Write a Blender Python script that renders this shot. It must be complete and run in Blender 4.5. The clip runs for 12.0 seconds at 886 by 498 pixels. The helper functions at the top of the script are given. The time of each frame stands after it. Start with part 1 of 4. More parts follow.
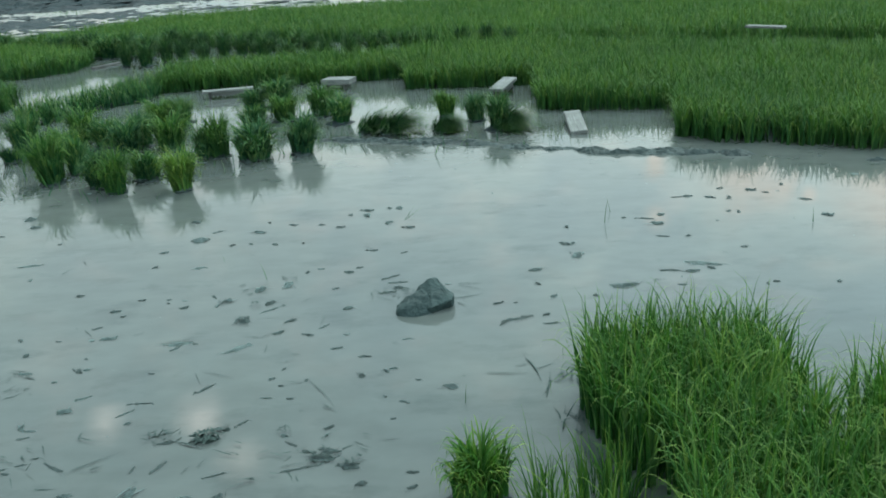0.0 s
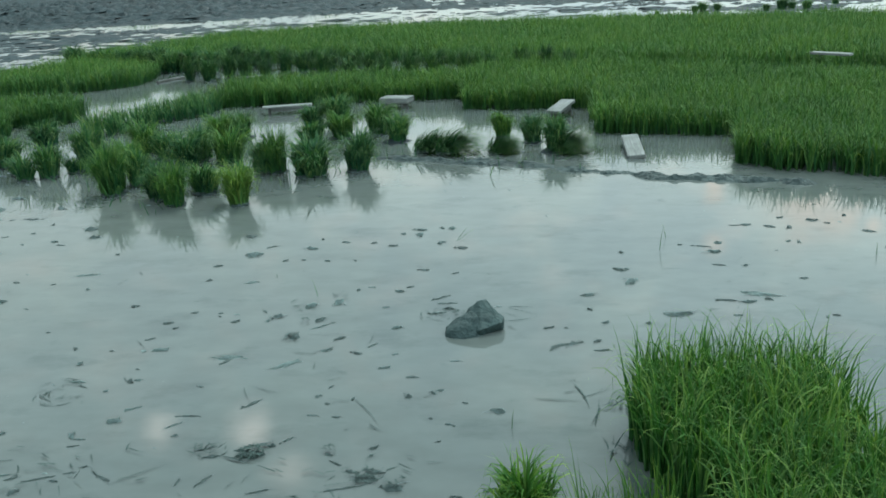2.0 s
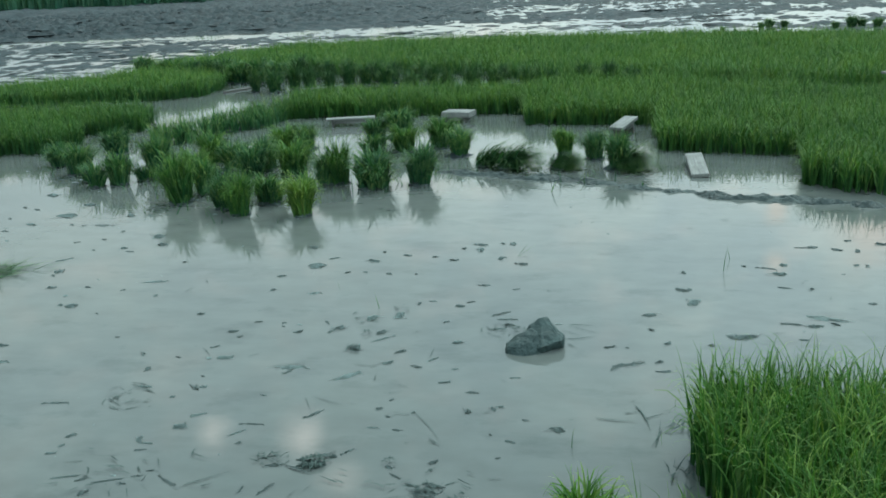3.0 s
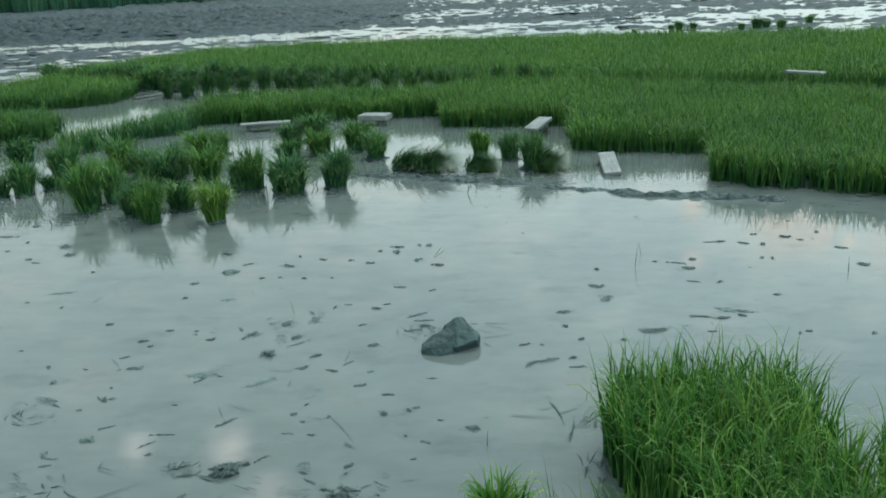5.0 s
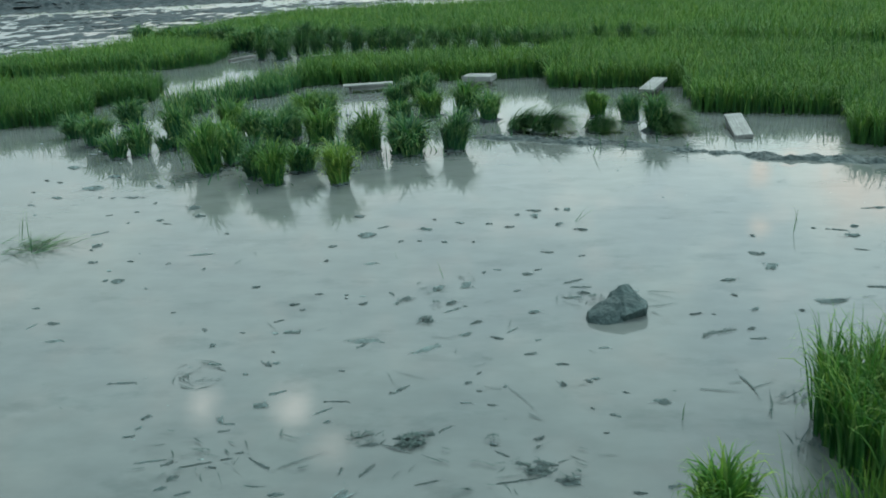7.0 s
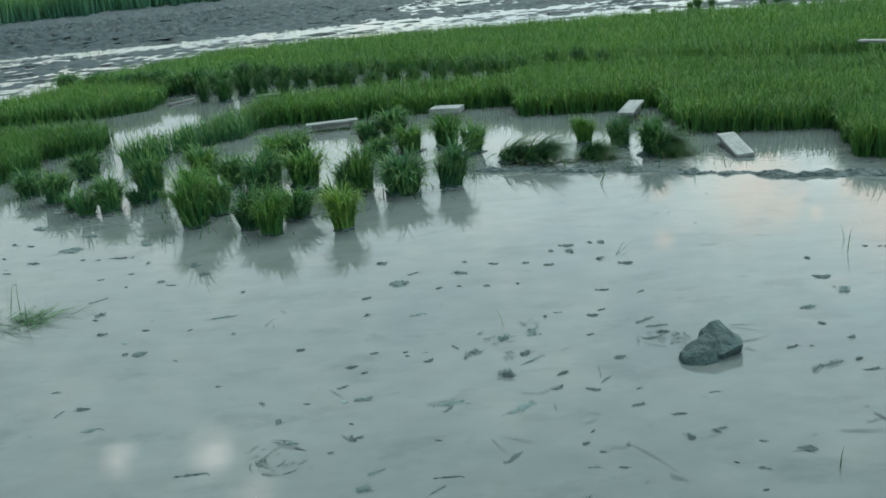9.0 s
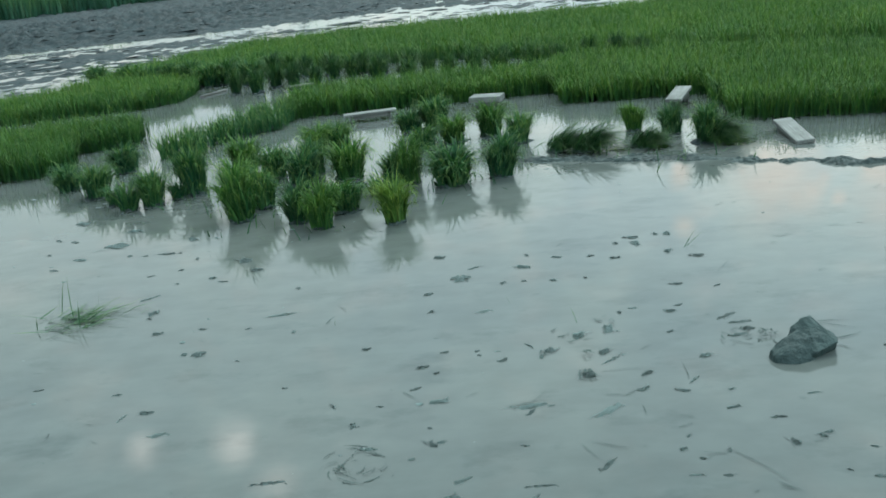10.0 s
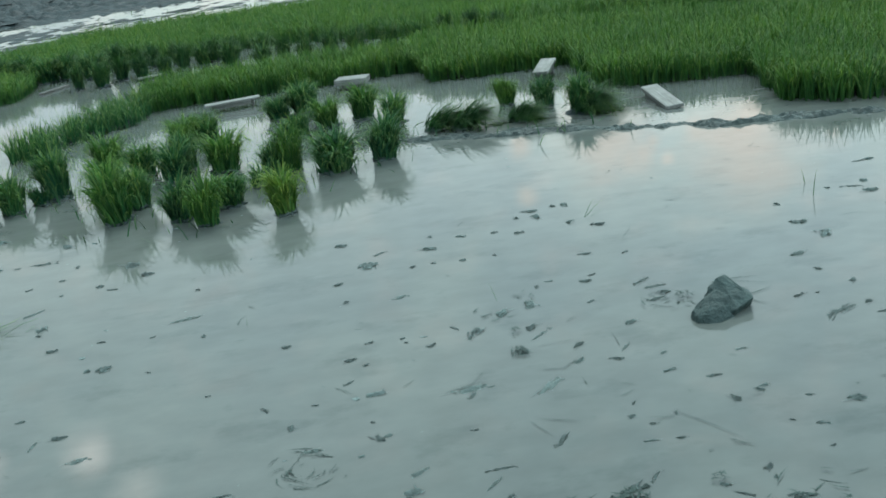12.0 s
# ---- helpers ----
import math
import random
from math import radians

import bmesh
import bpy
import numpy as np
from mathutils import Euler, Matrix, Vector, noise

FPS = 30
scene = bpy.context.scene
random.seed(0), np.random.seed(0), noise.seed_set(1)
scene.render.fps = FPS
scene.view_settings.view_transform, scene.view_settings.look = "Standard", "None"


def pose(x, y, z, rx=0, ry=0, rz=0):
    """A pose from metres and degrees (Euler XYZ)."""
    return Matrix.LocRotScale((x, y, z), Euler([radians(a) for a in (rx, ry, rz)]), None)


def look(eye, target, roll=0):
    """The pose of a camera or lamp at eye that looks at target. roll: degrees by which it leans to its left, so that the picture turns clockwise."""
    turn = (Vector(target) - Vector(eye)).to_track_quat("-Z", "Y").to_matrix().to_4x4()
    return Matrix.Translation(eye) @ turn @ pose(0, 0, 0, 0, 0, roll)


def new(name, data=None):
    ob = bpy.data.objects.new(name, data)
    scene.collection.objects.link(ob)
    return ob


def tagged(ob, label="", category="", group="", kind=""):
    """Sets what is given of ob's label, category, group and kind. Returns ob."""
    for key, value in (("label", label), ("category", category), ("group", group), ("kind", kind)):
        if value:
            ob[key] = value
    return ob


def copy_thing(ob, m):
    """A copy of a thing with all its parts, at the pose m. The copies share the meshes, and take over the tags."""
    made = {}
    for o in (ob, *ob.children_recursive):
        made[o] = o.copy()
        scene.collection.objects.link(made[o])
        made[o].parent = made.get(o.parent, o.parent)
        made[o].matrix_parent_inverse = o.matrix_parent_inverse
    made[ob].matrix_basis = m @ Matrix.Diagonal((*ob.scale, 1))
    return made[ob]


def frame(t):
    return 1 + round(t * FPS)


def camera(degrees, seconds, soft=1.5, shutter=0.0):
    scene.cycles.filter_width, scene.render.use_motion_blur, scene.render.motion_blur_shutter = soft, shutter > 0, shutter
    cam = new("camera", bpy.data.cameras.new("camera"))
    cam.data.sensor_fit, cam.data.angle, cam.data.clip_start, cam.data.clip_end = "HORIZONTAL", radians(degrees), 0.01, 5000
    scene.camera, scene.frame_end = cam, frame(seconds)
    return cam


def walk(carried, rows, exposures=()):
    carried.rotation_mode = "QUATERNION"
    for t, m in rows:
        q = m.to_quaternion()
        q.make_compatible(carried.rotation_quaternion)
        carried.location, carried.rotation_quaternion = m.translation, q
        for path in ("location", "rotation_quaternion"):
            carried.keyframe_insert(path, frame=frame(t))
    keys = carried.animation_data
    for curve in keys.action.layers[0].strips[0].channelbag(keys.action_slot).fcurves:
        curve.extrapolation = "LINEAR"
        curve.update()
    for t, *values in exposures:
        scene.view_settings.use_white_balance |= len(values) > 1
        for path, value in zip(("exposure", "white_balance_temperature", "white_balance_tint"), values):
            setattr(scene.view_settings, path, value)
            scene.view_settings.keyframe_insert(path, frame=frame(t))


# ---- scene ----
cam = camera(50.0, 12.0, 1.7, 0.4)
PATH = [
    (0, (0.224, 1.155, 1.584), (0.041, 3.035, 0.927), -4.1),
    (0.5, (0.224, 1.148, 1.588), (-0.003, 3.037, 0.973), -3.0),
    (1, (0.227, 1.164, 1.588), (-0.028, 3.055, 0.99), -3.0),
    (1.5, (0.228, 1.175, 1.585), (-0.047, 3.06, 0.978), -3.2),
    (2, (0.231, 1.181, 1.586), (-0.063, 3.062, 0.974), -3.4),
    (2.5, (0.217, 1.175, 1.595), (-0.122, 3.052, 0.996), -3.1),
    (2.7, (0.208, 1.159, 1.61), (-0.168, 3.032, 1.017), -3.0),
    (4.3, (0.205, 1.16, 1.603), (-0.243, 3.032, 1.06), -3.0),
    (4.5, (0.221, 1.158, 1.601), (-0.155, 3.042, 1.047), -3.1),
    (5, (0.25, 1.173, 1.591), (-0.002, 3.07, 1.01), -3.1),
    (5.5, (0.205, 1.191, 1.571), (-0.068, 3.057, 0.903), -1.8),
    (6, (0.066, 1.191, 1.564), (-0.219, 3.059, 0.907), -1.1),
    (6.5, (-0.077, 1.205, 1.573), (-0.433, 3.061, 0.918), -3.5),
    (7, (-0.197, 1.257, 1.566), (-0.577, 3.112, 0.921), -3.8),
    (7.5, (-0.358, 1.367, 1.579), (-0.69, 3.249, 0.989), -5.5),
    (7.7, (-0.424, 1.42, 1.575), (-0.743, 3.302, 0.976), -6.8),
    (9.3, (-0.938, 1.506, 1.59), (-1.126, 3.405, 0.99), -5.6),
    (9.5, (-0.969, 1.529, 1.581), (-1.177, 3.425, 0.979), -5.5),
    (10, (-1.1, 1.634, 1.582), (-1.338, 3.522, 0.965), -6.7),
    (10.5, (-1.178, 1.671, 1.591), (-1.346, 3.561, 0.959), -8.2),
    (11, (-1.244, 1.699, 1.587), (-1.302, 3.583, 0.916), -7.3),
    (11.5, (-1.337, 1.674, 1.602), (-1.275, 3.55, 0.912), -8.0),
    (12, (-1.371, 1.71, 1.608), (-1.301, 3.585, 0.915), -8.1),
]
walk(cam, [(t, look(eye, target, roll)) for t, eye, target, roll in PATH], [(0.0, -0.05, 6500, 2.2), (7.0, -0.04, 6500, 2.9), (12.0, -0.03, 6500, 3.8)])

# ---- world, sun ----
SUN_UP, SUN_TURN = 58.0, 15.0
PUFFS = [(-28.0, 26.4, 1.1, 2.3), (-22.2, 27.2, 1.35, 2.3), (-20.0, 30.0, 1.3, 1.8), (13.0, 15.0, 2.6, 0.80), (21.0, 15.8, 3.2, 0.80)]


def sky_world():
    world = bpy.data.worlds.new("sky")
    scene.world = world
    world.use_nodes = True
    nt = world.node_tree
    nt.nodes.clear()
    n = nt.nodes.new
    out, back = n("ShaderNodeOutputWorld"), n("ShaderNodeBackground")
    sky = n("ShaderNodeTexSky")
    sky.sky_type, sky.sun_disc = "NISHITA", False
    sky.sun_elevation, sky.sun_rotation = radians(SUN_UP), radians(SUN_TURN)
    sky.dust_density, sky.air_density = 2.0, 1.2
    coord, stretch = n("ShaderNodeTexCoord"), n("ShaderNodeMapping")
    stretch.inputs["Location"].default_value = (0.35, 0.9, 0.2)
    stretch.inputs["Scale"].default_value = (1.0, 1.0, 2.2)
    big, small = n("ShaderNodeTexNoise"), n("ShaderNodeTexNoise")
    big.inputs["Scale"].default_value, big.inputs["Detail"].default_value = 3.0, 7
    small.inputs["Scale"].default_value, small.inputs["Detail"].default_value = 15.0, 6
    cover, glow = n("ShaderNodeValToRGB"), n("ShaderNodeValToRGB")
    cover.color_ramp.elements[0].position, cover.color_ramp.elements[1].position = 0.40, 0.66
    cover.color_ramp.elements[0].color = (0.85, 0.85, 0.85, 1)
    glow.color_ramp.elements[0].position, glow.color_ramp.elements[1].position = 0.51, 0.70
    glow.color_ramp.elements[0].color = (13.9, 16.2, 16.8, 1)
    glow.color_ramp.elements[1].color = (18.2, 18.7, 18.6, 1)
    mix = n("ShaderNodeMix")
    mix.data_type = "RGBA"
    nt.links.new(coord.outputs["Generated"], stretch.inputs["Vector"])
    for tex in (big, small):
        nt.links.new(stretch.outputs["Vector"], tex.inputs["Vector"])
    nt.links.new(big.outputs["Fac"], cover.inputs["Fac"])
    nt.links.new(small.outputs["Fac"], glow.inputs["Fac"])
    nt.links.new(cover.outputs["Color"], mix.inputs[0])
    # the cloud's base, in soft mauve and grey folds
    folds, fold_tone, folded = n("ShaderNodeTexNoise"), n("ShaderNodeValToRGB"), n("ShaderNodeMix")
    folds.inputs["Scale"].default_value, folds.inputs["Detail"].default_value, folds.inputs["Distortion"].default_value = 7.0, 4, 0.6
    nt.links.new(coord.outputs["Generated"], folds.inputs["Vector"])
    nt.links.new(folds.outputs["Fac"], fold_tone.inputs["Fac"])
    for el, place, tint in zip(fold_tone.color_ramp.elements, (0.36, 0.64), ((0.88, 0.90, 0.94), (1.11, 1.10, 1.06))):
        el.position, el.color = place, (*tint, 1)
    folded.data_type, folded.blend_type = "RGBA", "MULTIPLY"
    folded.inputs[0].default_value = 1.0
    nt.links.new(sky.outputs["Color"], mix.inputs[6])
    nt.links.new(glow.outputs["Color"], mix.inputs[7])
    # small puffs of cloud catching the light: azimuth from north, elevation, size in degrees, brightness
    nt.links.new(mix.outputs[2], folded.inputs[6])
    nt.links.new(fold_tone.outputs["Color"], folded.inputs[7])
    lit = folded.outputs[2]
    rng = random.Random(44)
    fleece = [(rng.uniform(6.0, 30.0), rng.uniform(9.5, 14.0) + 5.0 * rng.random() ** 3, rng.uniform(0.35, 0.9), rng.uniform(0.74, 0.90)) for _ in range(30)]
    for turn, up, size, gain in PUFFS + fleece:
        a, e = radians(turn), radians(up)
        near, fall, edge, puff = n("ShaderNodeVectorMath"), n("ShaderNodeMapRange"), n("ShaderNodeMath"), n("ShaderNodeMix")
        near.operation = "DISTANCE"
        near.inputs[1].default_value = (math.sin(a) * math.cos(e), math.cos(a) * math.cos(e), math.sin(e))
        nt.links.new(coord.outputs["Generated"], near.inputs[0])
        edge.operation = "MULTIPLY_ADD"
        edge.inputs[1].default_value = radians(size) * 2.2
        nt.links.new(small.outputs["Fac"], edge.inputs[0])
        nt.links.new(near.outputs["Value"], edge.inputs[2])
        fall.interpolation_type = "SMOOTHSTEP"
        fall.inputs["From Min"].default_value, fall.inputs["From Max"].default_value = radians(size) * 1.0, radians(size) * 2.6
        fall.inputs["To Min"].default_value, fall.inputs["To Max"].default_value = 1.0, 0.0
        nt.links.new(edge.outputs[0], fall.inputs["Value"])
        puff.data_type = "RGBA"
        puff.inputs[7].default_value = (24.0 * gain, 20.9 * gain, 19.2 * gain, 1)
        nt.links.new(fall.outputs["Result"], puff.inputs[0])
        nt.links.new(lit, puff.inputs[6])
        lit = puff.outputs[2]
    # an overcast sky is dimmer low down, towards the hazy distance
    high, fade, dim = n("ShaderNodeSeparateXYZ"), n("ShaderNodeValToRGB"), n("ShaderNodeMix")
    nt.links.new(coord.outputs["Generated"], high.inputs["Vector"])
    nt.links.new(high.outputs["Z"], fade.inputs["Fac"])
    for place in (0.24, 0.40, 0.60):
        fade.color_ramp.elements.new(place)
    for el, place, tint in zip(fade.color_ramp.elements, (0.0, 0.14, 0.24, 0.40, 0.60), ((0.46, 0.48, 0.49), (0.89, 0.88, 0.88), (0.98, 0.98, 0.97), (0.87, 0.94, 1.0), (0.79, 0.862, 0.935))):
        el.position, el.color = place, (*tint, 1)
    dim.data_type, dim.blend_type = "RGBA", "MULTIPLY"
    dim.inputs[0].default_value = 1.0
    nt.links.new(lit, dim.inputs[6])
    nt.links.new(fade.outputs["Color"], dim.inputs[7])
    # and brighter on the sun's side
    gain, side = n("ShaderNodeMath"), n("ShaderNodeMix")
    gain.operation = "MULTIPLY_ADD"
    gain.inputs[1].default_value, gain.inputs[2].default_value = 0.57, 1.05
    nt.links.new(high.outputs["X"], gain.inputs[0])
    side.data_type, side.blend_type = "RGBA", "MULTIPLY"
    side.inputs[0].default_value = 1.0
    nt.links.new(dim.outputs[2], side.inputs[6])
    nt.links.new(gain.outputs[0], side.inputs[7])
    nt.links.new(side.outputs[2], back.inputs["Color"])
    back.inputs["Strength"].default_value = 0.10
    nt.links.new(back.outputs["Background"], out.inputs["Surface"])


sky_world()
sun_data = bpy.data.lights.new("sun", "SUN")
sun_data.energy, sun_data.angle, sun_data.color = 1.9, radians(22), (0.93, 1.0, 0.93)
sun = new("sun", sun_data)
a, e = radians(SUN_TURN), radians(SUN_UP)
sun.matrix_world = look((math.sin(a) * math.cos(e) * 50, math.cos(a) * math.cos(e) * 50, math.sin(e) * 50), (0, 0, 0))


# ---- materials ----
def blank(name):
    m = bpy.data.materials.new(name)
    m.use_nodes = True
    nt = m.node_tree
    bsdf = nt.nodes["Principled BSDF"]
    return m, nt, bsdf


def noise_tex(nt, scale, detail=5.0, stretch=(1, 1, 1), rough=0.55, turn=0.0):
    coord, mp, tex = nt.nodes.new("ShaderNodeTexCoord"), nt.nodes.new("ShaderNodeMapping"), nt.nodes.new("ShaderNodeTexNoise")
    mp.inputs["Scale"].default_value = stretch
    mp.inputs["Rotation"].default_value = (0, 0, turn)
    tex.inputs["Scale"].default_value, tex.inputs["Detail"].default_value, tex.inputs["Roughness"].default_value = scale, detail, rough
    nt.links.new(coord.outputs["Object"], mp.inputs["Vector"])
    nt.links.new(mp.outputs["Vector"], tex.inputs["Vector"])
    return tex.outputs["Fac"]


def ramp(nt, fac, stops):
    r = nt.nodes.new("ShaderNodeValToRGB")
    while len(r.color_ramp.elements) < len(stops):
        r.color_ramp.elements.new(0.5)
    for el, (p, c) in zip(r.color_ramp.elements, stops):
        el.position, el.color = p, (*c, 1) if len(c) == 3 else c
    nt.links.new(fac, r.inputs["Fac"])
    return r.outputs["Color"]


def blend(nt, fac, a, b, kind="MIX"):
    m = nt.nodes.new("ShaderNodeMix")
    m.data_type, m.blend_type = "RGBA", kind
    for value, slot in ((fac, 0), (a, 6), (b, 7)):
        if isinstance(value, (int, float)):
            m.inputs[slot].default_value = value
        elif isinstance(value, tuple):
            m.inputs[slot].default_value = (*value, 1)
        else:
            nt.links.new(value, m.inputs[slot])
    return m.outputs[2]


def bump(nt, bsdf, height, strength, distance):
    b = nt.nodes.new("ShaderNodeBump")
    b.inputs["Strength"].default_value, b.inputs["Distance"].default_value = strength, distance
    nt.links.new(height, b.inputs["Height"])
    nt.links.new(b.outputs["Normal"], bsdf.inputs["Normal"])


def leaf_material(name, base, fresh, dry, dry_from=0.86, through_light=0.35):
    """Blades: a tone of its own for each blade, bluish sheath, some dry tips; shade painted in at the foot, light at
    the tip.
    """
    m, nt, bsdf = blank(name)
    geo, uv, sep = nt.nodes.new("ShaderNodeNewGeometry"), nt.nodes.new("ShaderNodeUVMap"), nt.nodes.new("ShaderNodeSeparateXYZ")
    uv.uv_map = "blade"
    nt.links.new(uv.outputs["UV"], sep.inputs["Vector"])
    tone = ramp(nt, geo.outputs["Random Per Island"], [(0.0, base), (0.55, fresh), (dry_from, fresh), (1.0, dry)])
    patches = ramp(nt, noise_tex(nt, 0.9, 4), [(0.35, (0.80, 0.88, 0.88)), (0.65, (1.08, 1.06, 0.9))])
    tone = blend(nt, 1.0, tone, patches, "MULTIPLY")
    clumps = ramp(nt, noise_tex(nt, 16.0, 3), [(0.36, (0.74, 0.80, 0.84)), (0.64, (1.18, 1.18, 1.06))])
    tone = blend(nt, 1.0, tone, clumps, "MULTIPLY")
    whole = nt.nodes.new("ShaderNodeObjectInfo")
    tone = blend(nt, 1.0, tone, ramp(nt, whole.outputs["Random"], [(0.0, (0.84, 0.88, 0.94)), (1.0, (1.18, 1.14, 0.95))]), "MULTIPLY")
    # foot shaded and tip brightened by colour, over the sheath's own bluish green
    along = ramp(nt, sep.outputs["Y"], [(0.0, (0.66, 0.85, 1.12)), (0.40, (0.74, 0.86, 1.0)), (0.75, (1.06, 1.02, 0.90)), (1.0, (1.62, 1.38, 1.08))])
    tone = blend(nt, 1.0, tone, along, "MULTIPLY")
    nt.links.new(tone, bsdf.inputs["Base Color"])
    bsdf.inputs["Roughness"].default_value = 0.5
    bsdf.inputs["Specular IOR Level"].default_value = 0.12
    thin, mix = nt.nodes.new("ShaderNodeBsdfTranslucent"), nt.nodes.new("ShaderNodeMixShader")
    nt.links.new(blend(nt, 1.0, tone, (1.15, 1.2, 0.6), "MULTIPLY"), thin.inputs["Color"])
    mix.inputs[0].default_value = through_light
    nt.links.new(bsdf.outputs[0], mix.inputs[1])
    nt.links.new(thin.outputs[0], mix.inputs[2])
    nt.links.new(mix.outputs[0], nt.nodes["Material Output"].inputs["Surface"])
    return m


def water_material():
    """Shallow water thick with stirred-up silt: a murky body under a clear, mirroring skin."""
    m, nt, bsdf = blank("silty_water")
    murk = ramp(nt, noise_tex(nt, 0.55, 6), [(0.3, (0.092, 0.109, 0.104)), (0.7, (0.127, 0.142, 0.134))])
    silt = ramp(nt, noise_tex(nt, 5.0, 6, (1, 1.6, 1)), [(0.35, (0.90, 0.90, 0.90)), (0.65, (1.05, 1.05, 1.05))])
    smudge = ramp(nt, noise_tex(nt, 3.2, 7, (0.7, 1.2, 1), 0.65), [(0.55, (1.0, 1.0, 1.0)), (0.70, (0.70, 0.74, 0.74))])
    nt.links.new(blend(nt, 1.0, blend(nt, 1.0, murk, silt, "MULTIPLY"), smudge, "MULTIPLY"), bsdf.inputs["Base Color"])
    bsdf.inputs["IOR"].default_value = 1.333
    bsdf.inputs["Roughness"].default_value = 0.03
    bump(nt, bsdf, noise_tex(nt, 5.0, 3, (0.7, 1.3, 1)), 0.025, 0.010)
    return m


def mud_material(name, dark, pale, gloss=0.32, shine=0.3, vary=None):
    """Wet mud in two grains; vary: how pale the palest of many pieces is against the darkest."""
    m, nt, bsdf = blank(name)
    fine, coarse = noise_tex(nt, 38.0, 8), noise_tex(nt, 2.2, 6)
    tone = blend(nt, 0.5, ramp(nt, fine, [(0.38, dark), (0.68, pale)]), ramp(nt, coarse, [(0.4, dark), (0.64, pale)]))
    if vary:
        whole = nt.nodes.new("ShaderNodeObjectInfo")
        tone = blend(nt, 1.0, tone, ramp(nt, whole.outputs["Random"], [(0.0, (0.82, 0.82, 0.82)), (0.5, (1.0, 1.0, 1.0)), (1.0, (vary, vary, vary))]), "MULTIPLY")
    nt.links.new(tone, bsdf.inputs["Base Color"])
    rough = ramp(nt, coarse, [(0.3, (gloss, gloss, gloss)), (0.7, (gloss + 0.3, gloss + 0.3, gloss + 0.3))])
    nt.links.new(rough, bsdf.inputs["Roughness"])
    bsdf.inputs["Specular IOR Level"].default_value = shine
    bump(nt, bsdf, noise_tex(nt, 24.0, 9), 0.8, 0.03)
    return m


def wood_material(name, dark, pale):
    m, nt, bsdf = blank(name)
    grain = noise_tex(nt, 14.0, 8, (0.35, 6.0, 6.0), 0.65)
    stain = noise_tex(nt, 7.0, 5)
    tone = blend(nt, 1.0, ramp(nt, grain, [(0.3, dark), (0.62, pale)]), ramp(nt, stain, [(0.35, (0.62, 0.64, 0.62)), (0.6, (1.0, 1.0, 1.0))]), "MULTIPLY")
    nt.links.new(tone, bsdf.inputs["Base Color"])
    bsdf.inputs["Roughness"].default_value = 0.62
    bump(nt, bsdf, grain, 0.4, 0.004)
    return m


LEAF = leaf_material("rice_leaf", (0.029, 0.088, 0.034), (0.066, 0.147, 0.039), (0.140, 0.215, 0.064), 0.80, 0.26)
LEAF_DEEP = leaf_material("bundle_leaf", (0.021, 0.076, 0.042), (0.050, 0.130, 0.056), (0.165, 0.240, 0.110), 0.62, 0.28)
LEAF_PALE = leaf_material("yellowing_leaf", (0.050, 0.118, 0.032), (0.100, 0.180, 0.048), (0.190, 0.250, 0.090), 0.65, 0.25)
# bundle_leaf at about seven tenths, for the row between beds and toppled sheaves
LEAF_TEAL = leaf_material("dark_bundle_leaf", (0.014, 0.052, 0.028), (0.038, 0.098, 0.042), (0.110, 0.170, 0.078), 0.66, 0.24)
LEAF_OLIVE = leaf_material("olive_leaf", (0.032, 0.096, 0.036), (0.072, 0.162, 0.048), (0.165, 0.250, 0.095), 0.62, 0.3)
# rice_leaf paled and blued for the back bed: haze and sunlit tips in its colour
LEAF_HAZED = leaf_material("hazed_leaf", (0.036, 0.100, 0.042), (0.070, 0.152, 0.047), (0.138, 0.212, 0.074), 0.80, 0.26)
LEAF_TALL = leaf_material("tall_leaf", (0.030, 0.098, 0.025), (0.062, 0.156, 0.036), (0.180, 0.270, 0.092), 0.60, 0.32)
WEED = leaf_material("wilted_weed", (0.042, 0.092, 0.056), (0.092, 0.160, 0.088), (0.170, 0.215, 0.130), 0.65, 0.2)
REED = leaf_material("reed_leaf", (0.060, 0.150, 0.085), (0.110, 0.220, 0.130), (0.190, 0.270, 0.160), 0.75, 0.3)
WATER = water_material()
MUD = mud_material("wet_mud", (0.009, 0.016, 0.019), (0.054, 0.078, 0.084), 0.5, 0.17)
RIDGE = mud_material("ridge_mud", (0.015, 0.029, 0.029), (0.076, 0.106, 0.103), 0.4, 0.25)
WEED_MUD = mud_material("weedy_mud", (0.034, 0.060, 0.058), (0.100, 0.145, 0.138), 0.45, 0.3)
CLOD = mud_material("clod_mud", (0.082, 0.124, 0.124), (0.180, 0.245, 0.238), 0.40, 0.4, 1.5)
ROCK = mud_material("grey_rock", (0.023, 0.043, 0.043), (0.055, 0.089, 0.087), 0.5)
STRAW = mud_material("sodden_straw", (0.030, 0.052, 0.049), (0.082, 0.118, 0.106), 0.6, 0.15)
SILT = mud_material("silted_leaf", (0.092, 0.136, 0.134), (0.190, 0.254, 0.247), 0.40, 0.4, 1.6)
WOOD = wood_material("bleached_wood", (0.09, 0.10, 0.096), (0.225, 0.24, 0.232))
WOOD_WET = wood_material("wet_wood", (0.045, 0.052, 0.048), (0.120, 0.130, 0.120))


# ---- builders ----
def part(name, bm, material, parent=None, label=""):
    me = bpy.data.meshes.new(name)
    bm.to_mesh(me)
    bm.free()
    me.materials.append(material)
    ob = new(name, me)
    if parent:
        ob.parent = parent
    if label:
        ob["label"] = label
    return ob


